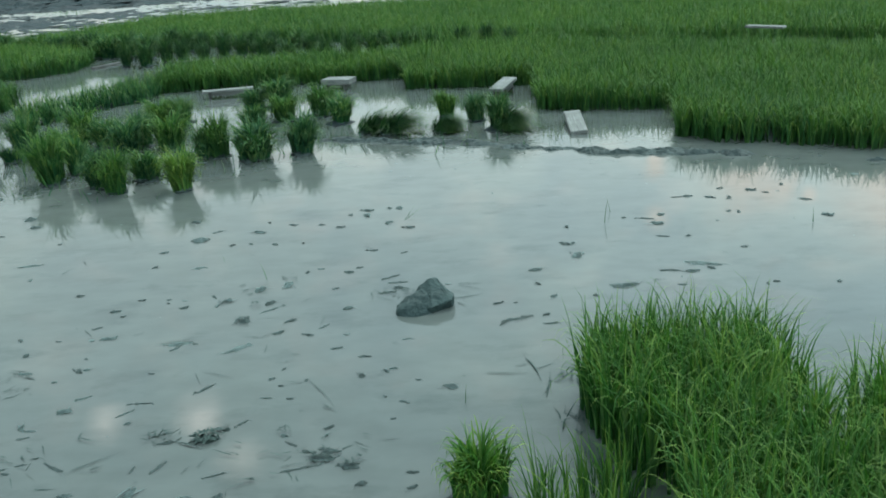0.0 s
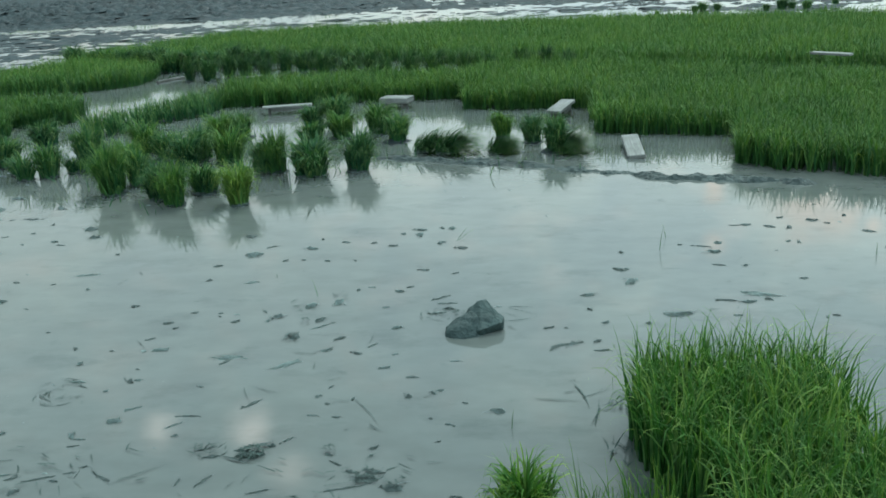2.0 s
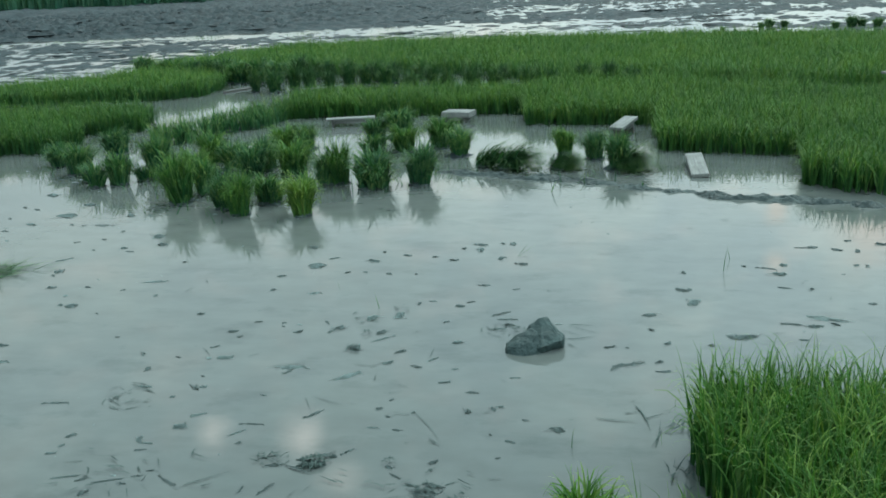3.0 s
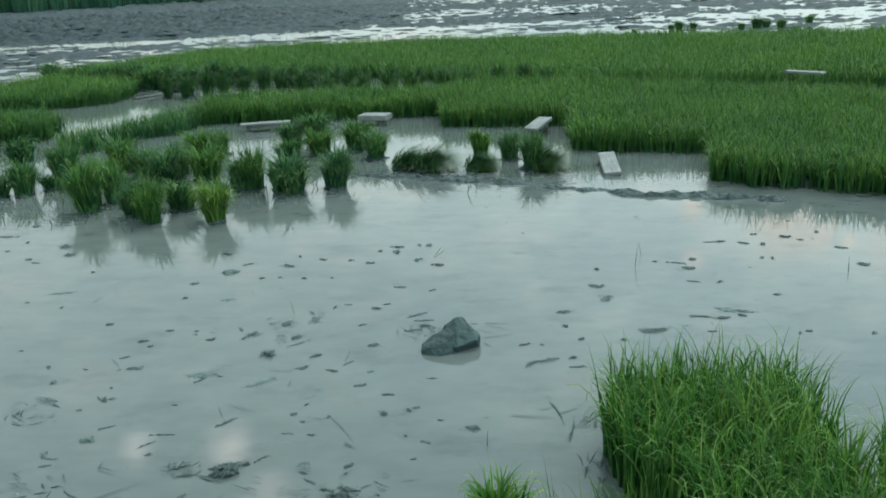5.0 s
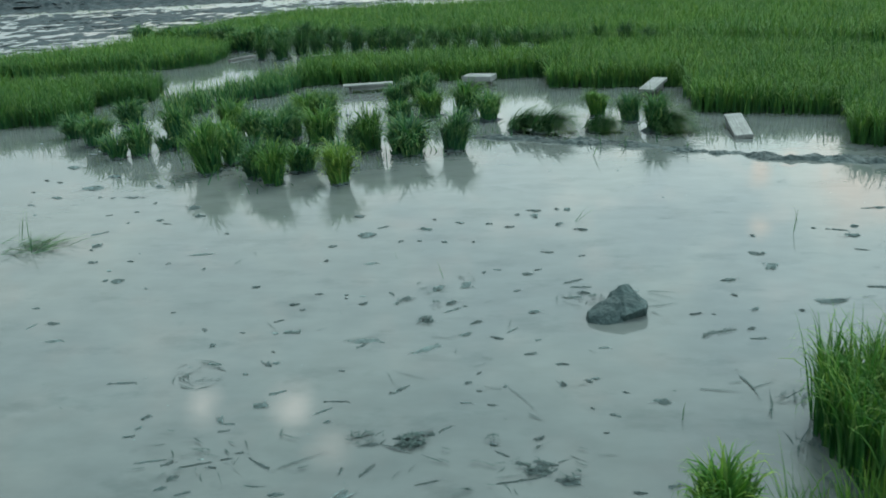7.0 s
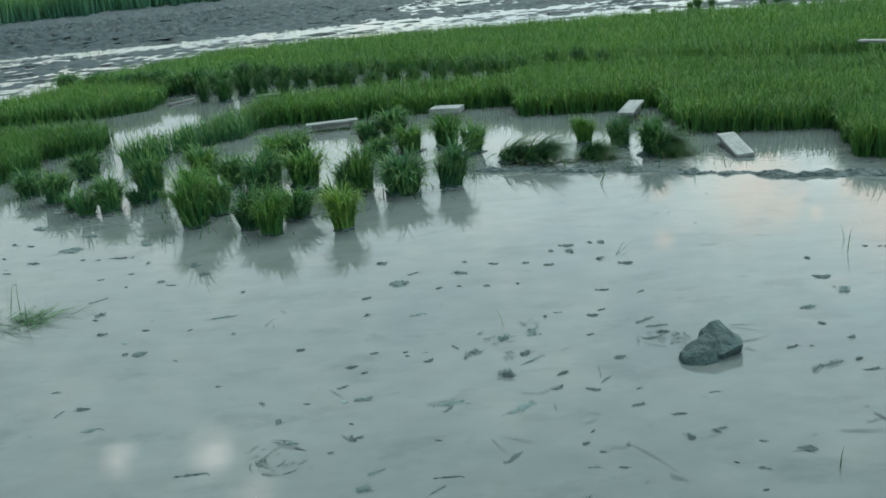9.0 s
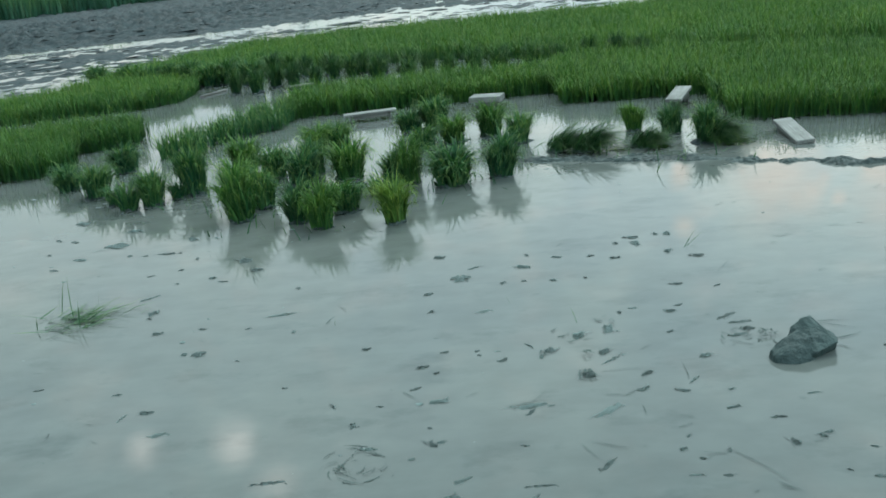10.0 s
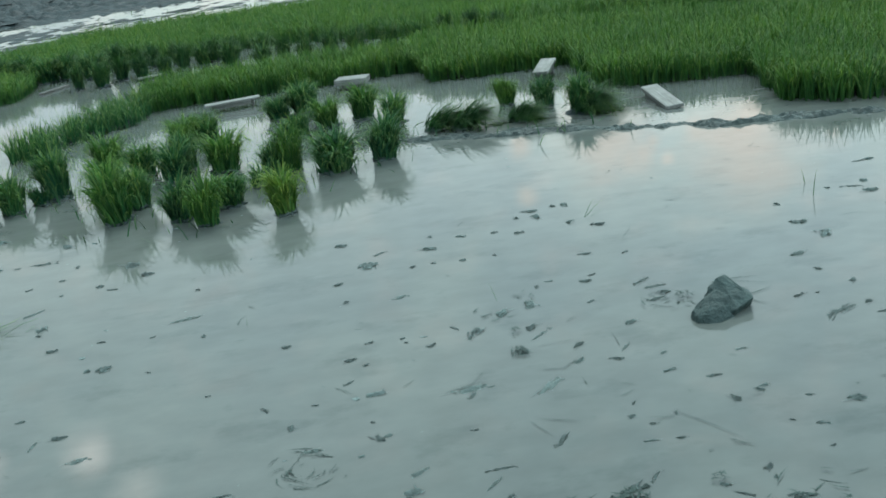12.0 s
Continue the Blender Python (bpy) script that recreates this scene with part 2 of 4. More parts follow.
def wobble(x, y, scale, seed=0.0):
    """Cheap smooth noise on arrays, about -1 to 1."""
    x, y = np.asarray(x) * scale, np.asarray(y) * scale
    v = np.sin(1.7 * x + 2.3 * y + seed) + np.sin(-2.9 * x + 1.1 * y + 2.1 * seed + 1.3)
    v = v + 0.6 * np.sin(4.7 * x - 3.9 * y + 0.7 * seed) + 0.5 * np.sin(6.1 * y + 5.3 * x + 3.3 * seed)
    return v / 2.4


def fbm(x, y, scale, octaves=4, seed=0):
    """Fractal value noise on arrays, about -1 to 1."""
    total, amp, size = np.zeros(np.shape(x)), 1.0, 0.0
    for k in range(octaves):
        u, v = np.asarray(x) * scale * 2**k + 17.3 * k, np.asarray(y) * scale * 2**k - 9.1 * k
        i, j = np.floor(u), np.floor(v)
        fu, fv = u - i, v - j
        fu, fv = fu * fu * (3 - 2 * fu), fv * fv * (3 - 2 * fv)

        def lattice(a, b):
            h = np.sin(a * 127.1 + b * 311.7 + seed * 74.7) * 43758.5453
            return 2 * (h - np.floor(h)) - 1

        low = lattice(i, j) * (1 - fu) + lattice(i + 1, j) * fu
        high = lattice(i, j + 1) * (1 - fu) + lattice(i + 1, j + 1) * fu
        total, size, amp = total + amp * (low * (1 - fv) + high * fv), size + amp, amp * 0.6
    return total / size * 1.6


def blades(name, foot, length, width, lean, droop, azimuth, segs, rng, curl=0.0, bend=3.4):
    """One mesh of curved, tapering blades. foot: n x 3; the rest: n."""
    n = len(foot)
    s = np.linspace(0, 1, segs + 1)
    theta = lean[:, None] + droop[:, None] * s[None, :] ** bend
    step = (length / segs)[:, None]
    mid = 0.5 * (theta[:, 1:] + theta[:, :-1])
    way = azimuth[:, None] + np.reshape(curl, (-1, 1)) * (0.5 * (s[1:] + s[:-1]))[None, :]
    east = np.concatenate([np.zeros((n, 1)), np.cumsum(np.sin(mid) * step * np.cos(way), 1)], 1)
    north = np.concatenate([np.zeros((n, 1)), np.cumsum(np.sin(mid) * step * np.sin(way), 1)], 1)
    up = np.concatenate([np.zeros((n, 1)), np.cumsum(np.cos(mid) * step, 1)], 1)
    centre = np.stack([foot[:, :1] + east, foot[:, 1:2] + north, foot[:, 2:] + up], -1)
    turn = azimuth + math.pi / 2 + rng.normal(0, 0.5, n)
    side = np.stack([np.cos(turn), np.sin(turn), rng.normal(0, 0.12, n)], -1)
    wide = (width[:, None] * (0.55 + 0.45 * np.sin(np.pi * np.minimum(s * 1.25 + 0.1, 1)))[None, :] * (1 - s[None, :] ** 3)) / 2
    left = centre[:, :segs] - side[:, None, :] * wide[:, :segs, None]
    right = centre[:, :segs] + side[:, None, :] * wide[:, :segs, None]
    per = 2 * segs + 1
    verts = np.empty((n, per, 3))
    verts[:, 0 : 2 * segs : 2], verts[:, 1 : 2 * segs : 2], verts[:, -1] = left, right, centre[:, -1]
    loop, v_along = [], []
    for k in range(segs - 1):
        loop += [2 * k, 2 * k + 1, 2 * k + 3, 2 * k + 2]
    loop += [2 * segs - 2, 2 * segs - 1, 2 * segs]
    along = np.repeat(s, 2)[:per]
    along[-1] = 1.0
    loops = (np.array(loop)[None, :] + per * np.arange(n)[:, None]).ravel()
    starts = np.array([4 * k for k in range(segs)])
    me = bpy.data.meshes.new(name)
    me.vertices.add(n * per)
    me.vertices.foreach_set("co", verts.ravel())
    me.loops.add(len(loops))
    me.loops.foreach_set("vertex_index", loops.astype(np.int32))
    me.polygons.add(n * segs)
    me.polygons.foreach_set("loop_start", (starts[None, :] + len(loop) * np.arange(n)[:, None]).ravel().astype(np.int32))
    me.update(calc_edges=True)
    layer = me.uv_layers.new(name="blade")
    uv = np.zeros((n, len(loop), 2))
    uv[:, :, 1] = along[np.array(loop)][None, :]
    uv[:, :, 0] = 0.5
    layer.data.foreach_set("uv", uv.ravel())
    me.polygons.foreach_set("use_smooth", np.ones(n * segs, bool))
    me.update()
    return me


def inside(poly, x, y):
    hit = np.zeros(len(x), bool)
    for (x0, y0), (x1, y1) in zip(poly, poly[1:] + poly[:1]):
        if y0 != y1:
            hit ^= ((y0 > y) != (y1 > y)) & (x < (x1 - x0) * (y - y0) / (y1 - y0) + x0)
    return hit


def edge_distance(poly, x, y):
    best = np.full(len(x), 1e9)
    for (x0, y0), (x1, y1) in zip(poly, poly[1:] + poly[:1]):
        dx, dy = x1 - x0, y1 - y0
        t = np.clip(((x - x0) * dx + (y - y0) * dy) / (dx * dx + dy * dy + 1e-9), 0, 1)
        best = np.minimum(best, np.hypot(x - x0 - t * dx, y - y0 - t * dy))
    return best


def seedbed(poly, density, height, width, segs, seed, label, material, droop=0.7, spread=0.16, ragged=0.05, bend=3.4, uneven=1.0, tiers=(1.06, 0.95, 0.82, 0.66)):
    """A standing bed of seedlings over the outline, its top gently uneven."""
    rng = np.random.default_rng(seed)
    px, py = np.array(poly).T
    leaves = 4
    n = int((px.max() - px.min()) * (py.max() - py.min()) * density / leaves)
    x, y = rng.uniform(px.min() - 0.1, px.max() + 0.1, n), rng.uniform(py.min() - 0.1, py.max() + 0.1, n)
    keep = inside(poly, x + ragged * wobble(x, y, 5, seed), y + ragged * wobble(y, x, 6, seed + 2))
    x, y = np.repeat(x[keep], leaves), np.repeat(y[keep], leaves)
    n = len(x)
    plant = np.repeat(rng.normal(1.0, 0.08 * uneven, n // leaves).clip(0.7, 1.15), leaves)
    tall = height * plant * (1 + 0.09 * uneven * wobble(x, y, 1.6, seed) + 0.05 * wobble(x, y, 6, seed + 5)) * np.tile(tiers, n // leaves) * rng.normal(1, 0.07, n)
    az = np.repeat(rng.uniform(0, 2 * math.pi, n // leaves), leaves) + np.tile([0, math.pi, 1.4, -1.5], n // leaves) + rng.normal(0, 0.5, n)
    x, y = x + rng.normal(0, 0.003, n), y + rng.normal(0, 0.003, n)
    me = blades("rice_seedlings", np.stack([x, y, np.full(n, -0.02)], 1), tall * 1.32, width * rng.uniform(0.7, 1.35, n),
                np.abs(rng.normal(0, spread, n)), np.abs(rng.normal(droop, 1.1 if bend > 3 else 0.7, n)), az, segs, rng, 0.0, bend)
    me.materials.append(material)
    return tagged(new("rice_seedlings", me), label, "rice plants", kind="stuff")


def box(bm, x0, x1, y0, y1, z0, z1, m=None, bevel=0.004):
    """A board with softened edges."""
    made = bmesh.ops.create_cube(bm, size=1.0)["verts"]
    for v in made:
        v.co = Vector(((x0 + x1) / 2 + v.co.x * (x1 - x0), (y0 + y1) / 2 + v.co.y * (y1 - y0), (z0 + z1) / 2 + v.co.z * (z1 - z0)))
    if bevel:
        edges = list({e for v in made for e in v.link_edges})
        made = bmesh.ops.bevel(bm, geom=edges, offset=bevel, segments=2, affect="EDGES", profile=0.5)["verts"]
    if m is not None:
        bmesh.ops.transform(bm, matrix=m, verts=list(made))


# ---- outlines of the beds ----
FRONT_BED = [(1.33, 7.85), (2.0, 7.49), (2.6, 7.25), (4.5, 6.6), (5.6, 6.3), (5.6, 10.1), (4.0, 10.55), (2.39, 11.35), (1.56, 11.8), (0.37, 12.4), (-0.6, 12.75), (-0.9, 12.5),
             (-1.08, 12.1), (-2.1, 12.25), (-3.2, 12.3), (-3.8, 11.9), (-3.8, 11.12), (-2.6, 11.15), (-1.02, 11.17), (-0.97, 10.9), (-0.94, 10.52), (-0.2, 10.38),
             (0.33, 10.4), (0.34, 9.14), (0.8, 8.98), (1.42, 8.85)]
BACK_BED = [(-11.0, 12.1), (-8.7, 12.5), (-7.0, 12.72), (-6.15, 12.84), (-5.6, 13.2), (-5.75, 14.25), (-6.9, 14.95), (-7.5, 15.4), (-7.4, 15.7), (-6.6, 15.4), (-5.3, 15.1), (-3.5, 15.15), (-2.2, 14.75), (-1.4, 14.2), (-1.0, 13.85), (-0.3, 13.3), (1.05, 12.9), (1.6, 12.75), (2.45, 12.5), (4.5, 11.8),
            (8.0, 10.4), (8.0, 16.4), (6.0, 17.0), (3.6, 17.8), (0.4, 18.8), (-2.6, 19.1), (-4.9, 19.3), (-6.5, 18.9), (-7.5, 16.9), (-7.5, 15.2), (-7.9, 14.2), (-8.9, 13.6), (-11.0, 13.2)]
LEFT_BED = [(-9.0, 8.6), (-6.2, 9.15), (-5.3, 9.35), (-5.45, 9.95), (-5.7, 10.3), (-5.1, 10.4), (-5.2, 11.1), (-6.6, 11.2), (-9.0, 10.9)]
ARM_BED = [(-4.55, 9.6), (-4.25, 9.6), (-4.1, 10.15), (-3.7, 10.5), (-3.6, 10.95), (-3.75, 11.3), (-4.0, 11.1), (-4.35, 10.6), (-4.55, 10.0)]
NEAR_BED = [(0.36, 4.20), (0.75, 4.25), (1.04, 4.20), (1.03, 3.95), (1.03, 3.55), (1.13, 3.52), (1.17, 3.82), (1.32, 3.86), (1.6, 3.85), (2.3, 3.9), (2.4, 2.4), (0.66, 2.4), (0.60, 3.3), (0.45, 3.75), (0.37, 4.0)]

BUNDLES = [(-4.69, 9.28, 0.30, 0.24), (-3.95, 8.01, 0.22, 0.27), (-3.71, 8.26, 0.26, 0.38), (-3.10, 7.40, 0.25, 0.38), (-3.03, 7.67, 0.21, 0.28), (-3.49, 8.79, 0.28, 0.31), (-2.68, 7.24, 0.21, 0.29),
           (-2.50, 7.08, 0.20, 0.29), (-3.18, 8.54, 0.27, 0.25), (-2.90, 8.26, 0.26, 0.27), (-2.42, 7.41, 0.26, 0.22), (-2.86, 8.50, 0.22, 0.31), (-3.02, 9.35, 0.26, 0.25), (-2.83, 9.38, 0.24, 0.24)]
BUNDLES += [(-2.56, 8.31, 0.30, 0.31), (-2.18, 8.00, 0.21, 0.27), (-2.06, 7.99, 0.19, 0.33), (-1.77, 7.88, 0.34, 0.29), (-2.30, 9.90, 0.26, 0.20), (-2.08, 9.04, 0.24, 0.20), (-2.08, 9.99, 0.30, 0.29),
            (-1.86, 9.26, 0.24, 0.25), (-1.44, 7.99, 0.24, 0.31), (-1.57, 9.42, 0.26, 0.30), (-1.33, 9.04, 0.23, 0.25), (-0.44, 9.07, 0.18, 0.22), (-0.17, 8.85, 0.20, 0.24), (0.02, 8.48, 0.21, 0.30)]
BUNDLES += [(-4.56, 8.41, 0.26, 0.27), (-4.95, 8.75, 0.25, 0.22), (-3.36, 8.20, 0.22, 0.26)]
# thin, half-pulled ones
WISPS = [(-4.10, 7.93, 0.20, 0.28), (-3.80, 8.15, 0.18, 0.22), (-4.28, 8.12, 0.18, 0.20), (-2.25, 7.75, 0.20, 0.20)]


# ---- ground and water ----
def spaced(stops):
    """Coordinates from stops of (start, step), the last of them the end."""
    out = []
    for (a, step), (b, _) in zip(stops, stops[1:]):
        out += list(np.linspace(a, b, max(int(round((b - a) / step)), 1), endpoint=False))
    return np.array(out + [stops[-1][0]])


def ground_height(x, y):
    rng = np.random.default_rng(5)
    z = np.full(x.shape, -0.07)
    fine = 1.2 * fbm(x * 0.8, y, 4.2, 3, 1)
    # the ploughed mud beyond the beds: long furrows, wet hollows, firmer to the far side
    rim = np.interp(x, [-60, -14, -8.9, -7.9, -7.5, -6.5, -4.9, -2.6, 0.4, 3.6, 8, 30], [12.6, 12.6, 13.5, 14.1, 16.4, 18.6, 19.1, 18.9, 18.6, 17.6, 16.0, 10.0])
    far = np.clip((y - rim + 0.3) / 0.8, 0, 1)
    streak = 0.35 * fbm(x * 0.4, y, 0.4, 3, 4) + 0.35 * fbm(x * 0.7, y, 1.3, 3, 6)
    calm = np.interp(x, [-16, -4], [1.0, 0.6])
    rough = streak * (2.0 - calm) + calm * (1.2 * fine + 1.1 * fbm(x * 0.9, y * 0.8, 8.0, 2, 9))
    firm = np.clip((y - 25.5) / 4.0, 0, 1) * np.clip((-3 - x - 0.1 * (y - 25)) / 8.0, 0, 1)
    pool = np.exp(-(((y - 24.8 - 0.02 * x) / 0.8) ** 2))
    mud = 0.004 + 0.042 * rough + 0.075 * firm + 0.04 * firm * rough - 0.04 * pool
    wet = np.exp(-(((y - rim - 1.8) / 1.7) ** 2))
    mud = mud * (1 - 0.8 * wet) - 0.007 * wet
    shallow = np.clip((26.3 - y) / 1.0, 0, 1) * np.clip((3 - x) / 6, 0, 1)
    mud = mud * (1 - 0.60 * shallow) - 0.001 * shallow + 0.010 * calm * shallow * fbm(x * 0.9, y * 1.2, 9.0, 2, 12) + 0.006 * np.clip((x + 2) / 5, 0, 1)
    mud = mud - 0.006 * np.clip((x + 8) / 6, 0, 1) * np.clip((60 - y) / 20, 0, 1)
    z = z * (1 - far) + mud * far
    line = 8.05 - 0.42 * x
    shelf = np.clip((y - line + 0.1) / 0.25, 0, 1) * np.clip((13.4 - y) / 1.0, 0, 1) * np.clip((x + np.interp(y, [8.9, 9.5], [3.9, 5.2])) / 0.6, 0, 1)
    z = z + (1 - far) * shelf * (0.045 + 0.010 * fine)
    for bx, by, w, _ in BUNDLES:
        z = z + 0.055 * np.exp(-(((x - bx) ** 2 + ((y - by) * 1.1) ** 2) / (w * 0.46) ** 2)) * (1 + 0.6 * fine)
    z = np.minimum(z, 0.035 + 0.2 * far)
    for poly in (FRONT_BED, BACK_BED, LEFT_BED, ARM_BED, NEAR_BED):
        hit = inside(poly, x, y)
        deep = np.where(hit, np.clip((edge_distance(poly, x, y) - 0.06) / 0.12, 0, 1), 0)
        z = z * (1 - deep) + deep * (0.015 + 0.01 * fine)
    return z


def build_ground():
    xs = spaced([(-900, 120), (-200, 20), (-60, 0.5), (-26, 0.09), (-6, 0.07), (3.2, 0.10), (14, 1.0), (40, 20), (200, 120), (900, 1)])
    ys = spaced([(-300, 60), (-20, 4), (2, 0.4), (6.6, 0.05), (9.2, 0.11), (16, 0.08), (28, 0.13), (40, 0.4), (66, 5), (200, 60), (1200, 1)])
    gx, gy = np.meshgrid(xs, ys)
    z = ground_height(gx.ravel(), gy.ravel())
    verts = np.stack([gx.ravel(), gy.ravel(), z], 1)
    w, h = len(xs), len(ys)
    i = (np.arange(h - 1)[:, None] * w + np.arange(w - 1)[None, :]).ravel()
    faces = np.stack([i, i + 1, i + 1 + w, i + w], 1)
    me = bpy.data.meshes.new("ground")
    me.from_pydata(verts.tolist(), [], faces.tolist())
    me.materials.append(MUD)
    me.polygons.foreach_set("use_smooth", np.ones(len(faces), bool))
    tagged(new("ground", me), "dark grey churned wet mud of the paddy field", "mud", kind="structure")


build_ground()


def mud_ridge():
    """The low, broken ridge of thrown-up mud before the beds."""
    u, v = np.meshgrid(np.linspace(-1.7, 3.6, 330), np.linspace(-0.33, 0.33, 34))
    u, v = u.ravel(), v.ravel()
    y = 7.88 - 0.34 * u + 0.06 * fbm(u, u * 0, 1.3, 2, 2) + v
    fall = np.exp(-((v / 0.10) ** 2)) * np.clip(0.96 + 0.3 * fbm(u, u * 0 + 3, 2.1, 3, 7), 0.6, 1.15) * np.clip((u + 1.7) / 0.5, 0, 1) * np.clip((3.6 - u) / 0.5, 0, 1) * np.interp(u, [1.1, 1.6], [1.0, 0.72])
    z = -0.05 + fall * (0.066 + 0.014 * fbm(u * 0.6, y, 3.0, 3, 3)) + 0.028 * fbm(u * 0.35, y * 1.3, 17.0, 4, 4)
    i = (np.arange(33)[:, None] * 330 + np.arange(329)[None, :]).ravel()
    me = bpy.data.meshes.new("mud_ridge")
    me.from_pydata(np.stack([u, y, z], 1).tolist(), [], np.stack([i, i + 1, i + 331, i + 330], 1).tolist())
    me.materials.append(RIDGE)
    tagged(new("mud_ridge", me), "low broken ridge of dark wet mud", "mud", kind="structure")


mud_ridge()
bm = bmesh.new()
bmesh.ops.create_grid(bm, x_segments=1, y_segments=1, size=200)
tagged(part("water", bm, WATER), "shallow grey silty water mirroring a pale sky", "water", kind="structure")


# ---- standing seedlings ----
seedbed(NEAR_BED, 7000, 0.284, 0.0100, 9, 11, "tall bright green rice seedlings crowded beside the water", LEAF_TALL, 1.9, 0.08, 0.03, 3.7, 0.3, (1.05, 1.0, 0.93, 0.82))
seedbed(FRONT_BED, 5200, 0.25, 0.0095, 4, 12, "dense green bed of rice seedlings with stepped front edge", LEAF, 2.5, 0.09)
seedbed(BACK_BED, 2900, 0.255, 0.0125, 3, 13, "long green bed of rice seedlings beside the mud", LEAF_HAZED, 2.3, 0.10)
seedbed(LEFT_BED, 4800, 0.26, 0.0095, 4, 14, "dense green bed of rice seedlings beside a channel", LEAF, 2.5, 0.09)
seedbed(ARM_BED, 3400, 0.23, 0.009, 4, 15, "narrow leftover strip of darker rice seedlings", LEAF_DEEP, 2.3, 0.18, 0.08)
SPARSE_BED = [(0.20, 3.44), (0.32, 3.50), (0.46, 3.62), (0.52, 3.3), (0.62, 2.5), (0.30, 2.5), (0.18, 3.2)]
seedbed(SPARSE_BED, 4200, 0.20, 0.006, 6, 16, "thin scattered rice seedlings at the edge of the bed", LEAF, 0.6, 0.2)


# ---- bundles of pulled seedlings ----
def bundle(seed, wide, tall, material, count=520, segs=8, fan=1.0):
    """A tied sheaf: a column of upright stems, leaves in leaning locks that nod over at the top, a collar of muddy roots."""
    rng = np.random.default_rng(seed)
    locks = 23
    lock = rng.integers(0, locks, count)
    la = rng.uniform(0, 2 * math.pi) + 2.4 * np.arange(locks)
    lr = np.sqrt((np.arange(locks) + 0.5) / locks)
    lean_to = la + rng.normal(0, 0.6, locks)
    lock_lean = np.abs(rng.normal(0.02 + 0.15 * lr**1.5, 0.05))
    lock_tall = rng.uniform(0.80, 1.14, locks) * (1.10 - 0.26 * lr)
    lock_droop = rng.normal(2.5, 0.5, locks) + 0.4 * lr
    r, a = 0.235 * wide * lr[lock] + rng.normal(0, 0.03 * wide, count), la[lock] + rng.normal(0, 0.3, count)
    foot = np.stack([r * np.cos(a), r * np.sin(a), np.full(count, -0.015)], 1)
    length = tall * 1.22 * lock_tall[lock] * rng.uniform(0.70, 1.10, count)
    low = rng.uniform(0, 1, count) < 0.28
    length = np.where(low, rng.uniform(0.4, 0.8, count) * length, length)
    me = blades("leaves", foot, length, rng.uniform(0.009, 0.019, count), fan * (lock_lean[lock] + np.abs(rng.normal(0, 0.06, count)) + low * rng.uniform(0.0, 0.12, count)),
                np.abs(rng.normal(lock_droop[lock], 0.6)), lean_to[lock] + rng.normal(0, 0.6, count), segs, rng, rng.normal(0, 0.8, count), 3.4)
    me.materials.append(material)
    root = new("seedling_bundle")
    root.empty_display_size = 0.1
    leaves = new("leaves", me)
    leaves.parent = root
    bm = bmesh.new()
    bmesh.ops.create_icosphere(bm, subdivisions=3, radius=1.0)
    for v in bm.verts:
        d = 1 + 0.45 * noise.noise(v.co * 2.3 + Vector((seed, 0, 0))) + 0.25 * noise.noise(v.co * 6 + Vector((0, seed, 0)))
        v.co = Vector((v.co.x * wide * 0.30 * d, v.co.y * wide * 0.30 * d, v.co.z * 0.032 * d))
    part("root_ball", bm, RIDGE, root, "muddy root ball")
    return root


def toppled(seed):
    """A sheaf fallen over along +x, its leaves arching up and trailing down into the water."""
    rng = np.random.default_rng(seed)
    n = 640
    foot = np.stack([rng.normal(0, 0.045, n), rng.normal(0, 0.05, n), rng.uniform(0.0, 0.06, n)], 1)
    me = blades("leaves", foot, rng.uniform(0.16, 0.42, n), rng.uniform(0.006, 0.011, n), np.abs(rng.normal(0.55, 0.30, n)), rng.uniform(1.3, 2.0, n), rng.normal(0, 0.42, n), 8, rng, rng.normal(0, 0.3, n), 1.1)
    co = np.empty(len(me.vertices) * 3)
    me.vertices.foreach_get("co", co)
    co = co.reshape(-1, 3)
    co[:, 2] = np.maximum(co[:, 2], 0.002 + 0.01 * rng.uniform(0, 1, len(co)))
    me.vertices.foreach_set("co", co.ravel())
    me.materials.append(LEAF_TEAL)
    root = new("seedling_bundle")
    root.empty_display_size = 0.1
    new("leaves", me).parent = root
    bm = bmesh.new()
    bmesh.ops.create_icosphere(bm, subdivisions=3, radius=1.0)
    for v in bm.verts:
        d = 1 + 0.35 * noise.noise(v.co * 2.1 + Vector((seed, 0, 0)))
        v.co = Vector((v.co.x * 0.08 * d - 0.03, v.co.y * 0.07 * d, v.co.z * 0.035 * d))
    part("root_ball", bm, CLOD, root, "muddy root ball")
    return root


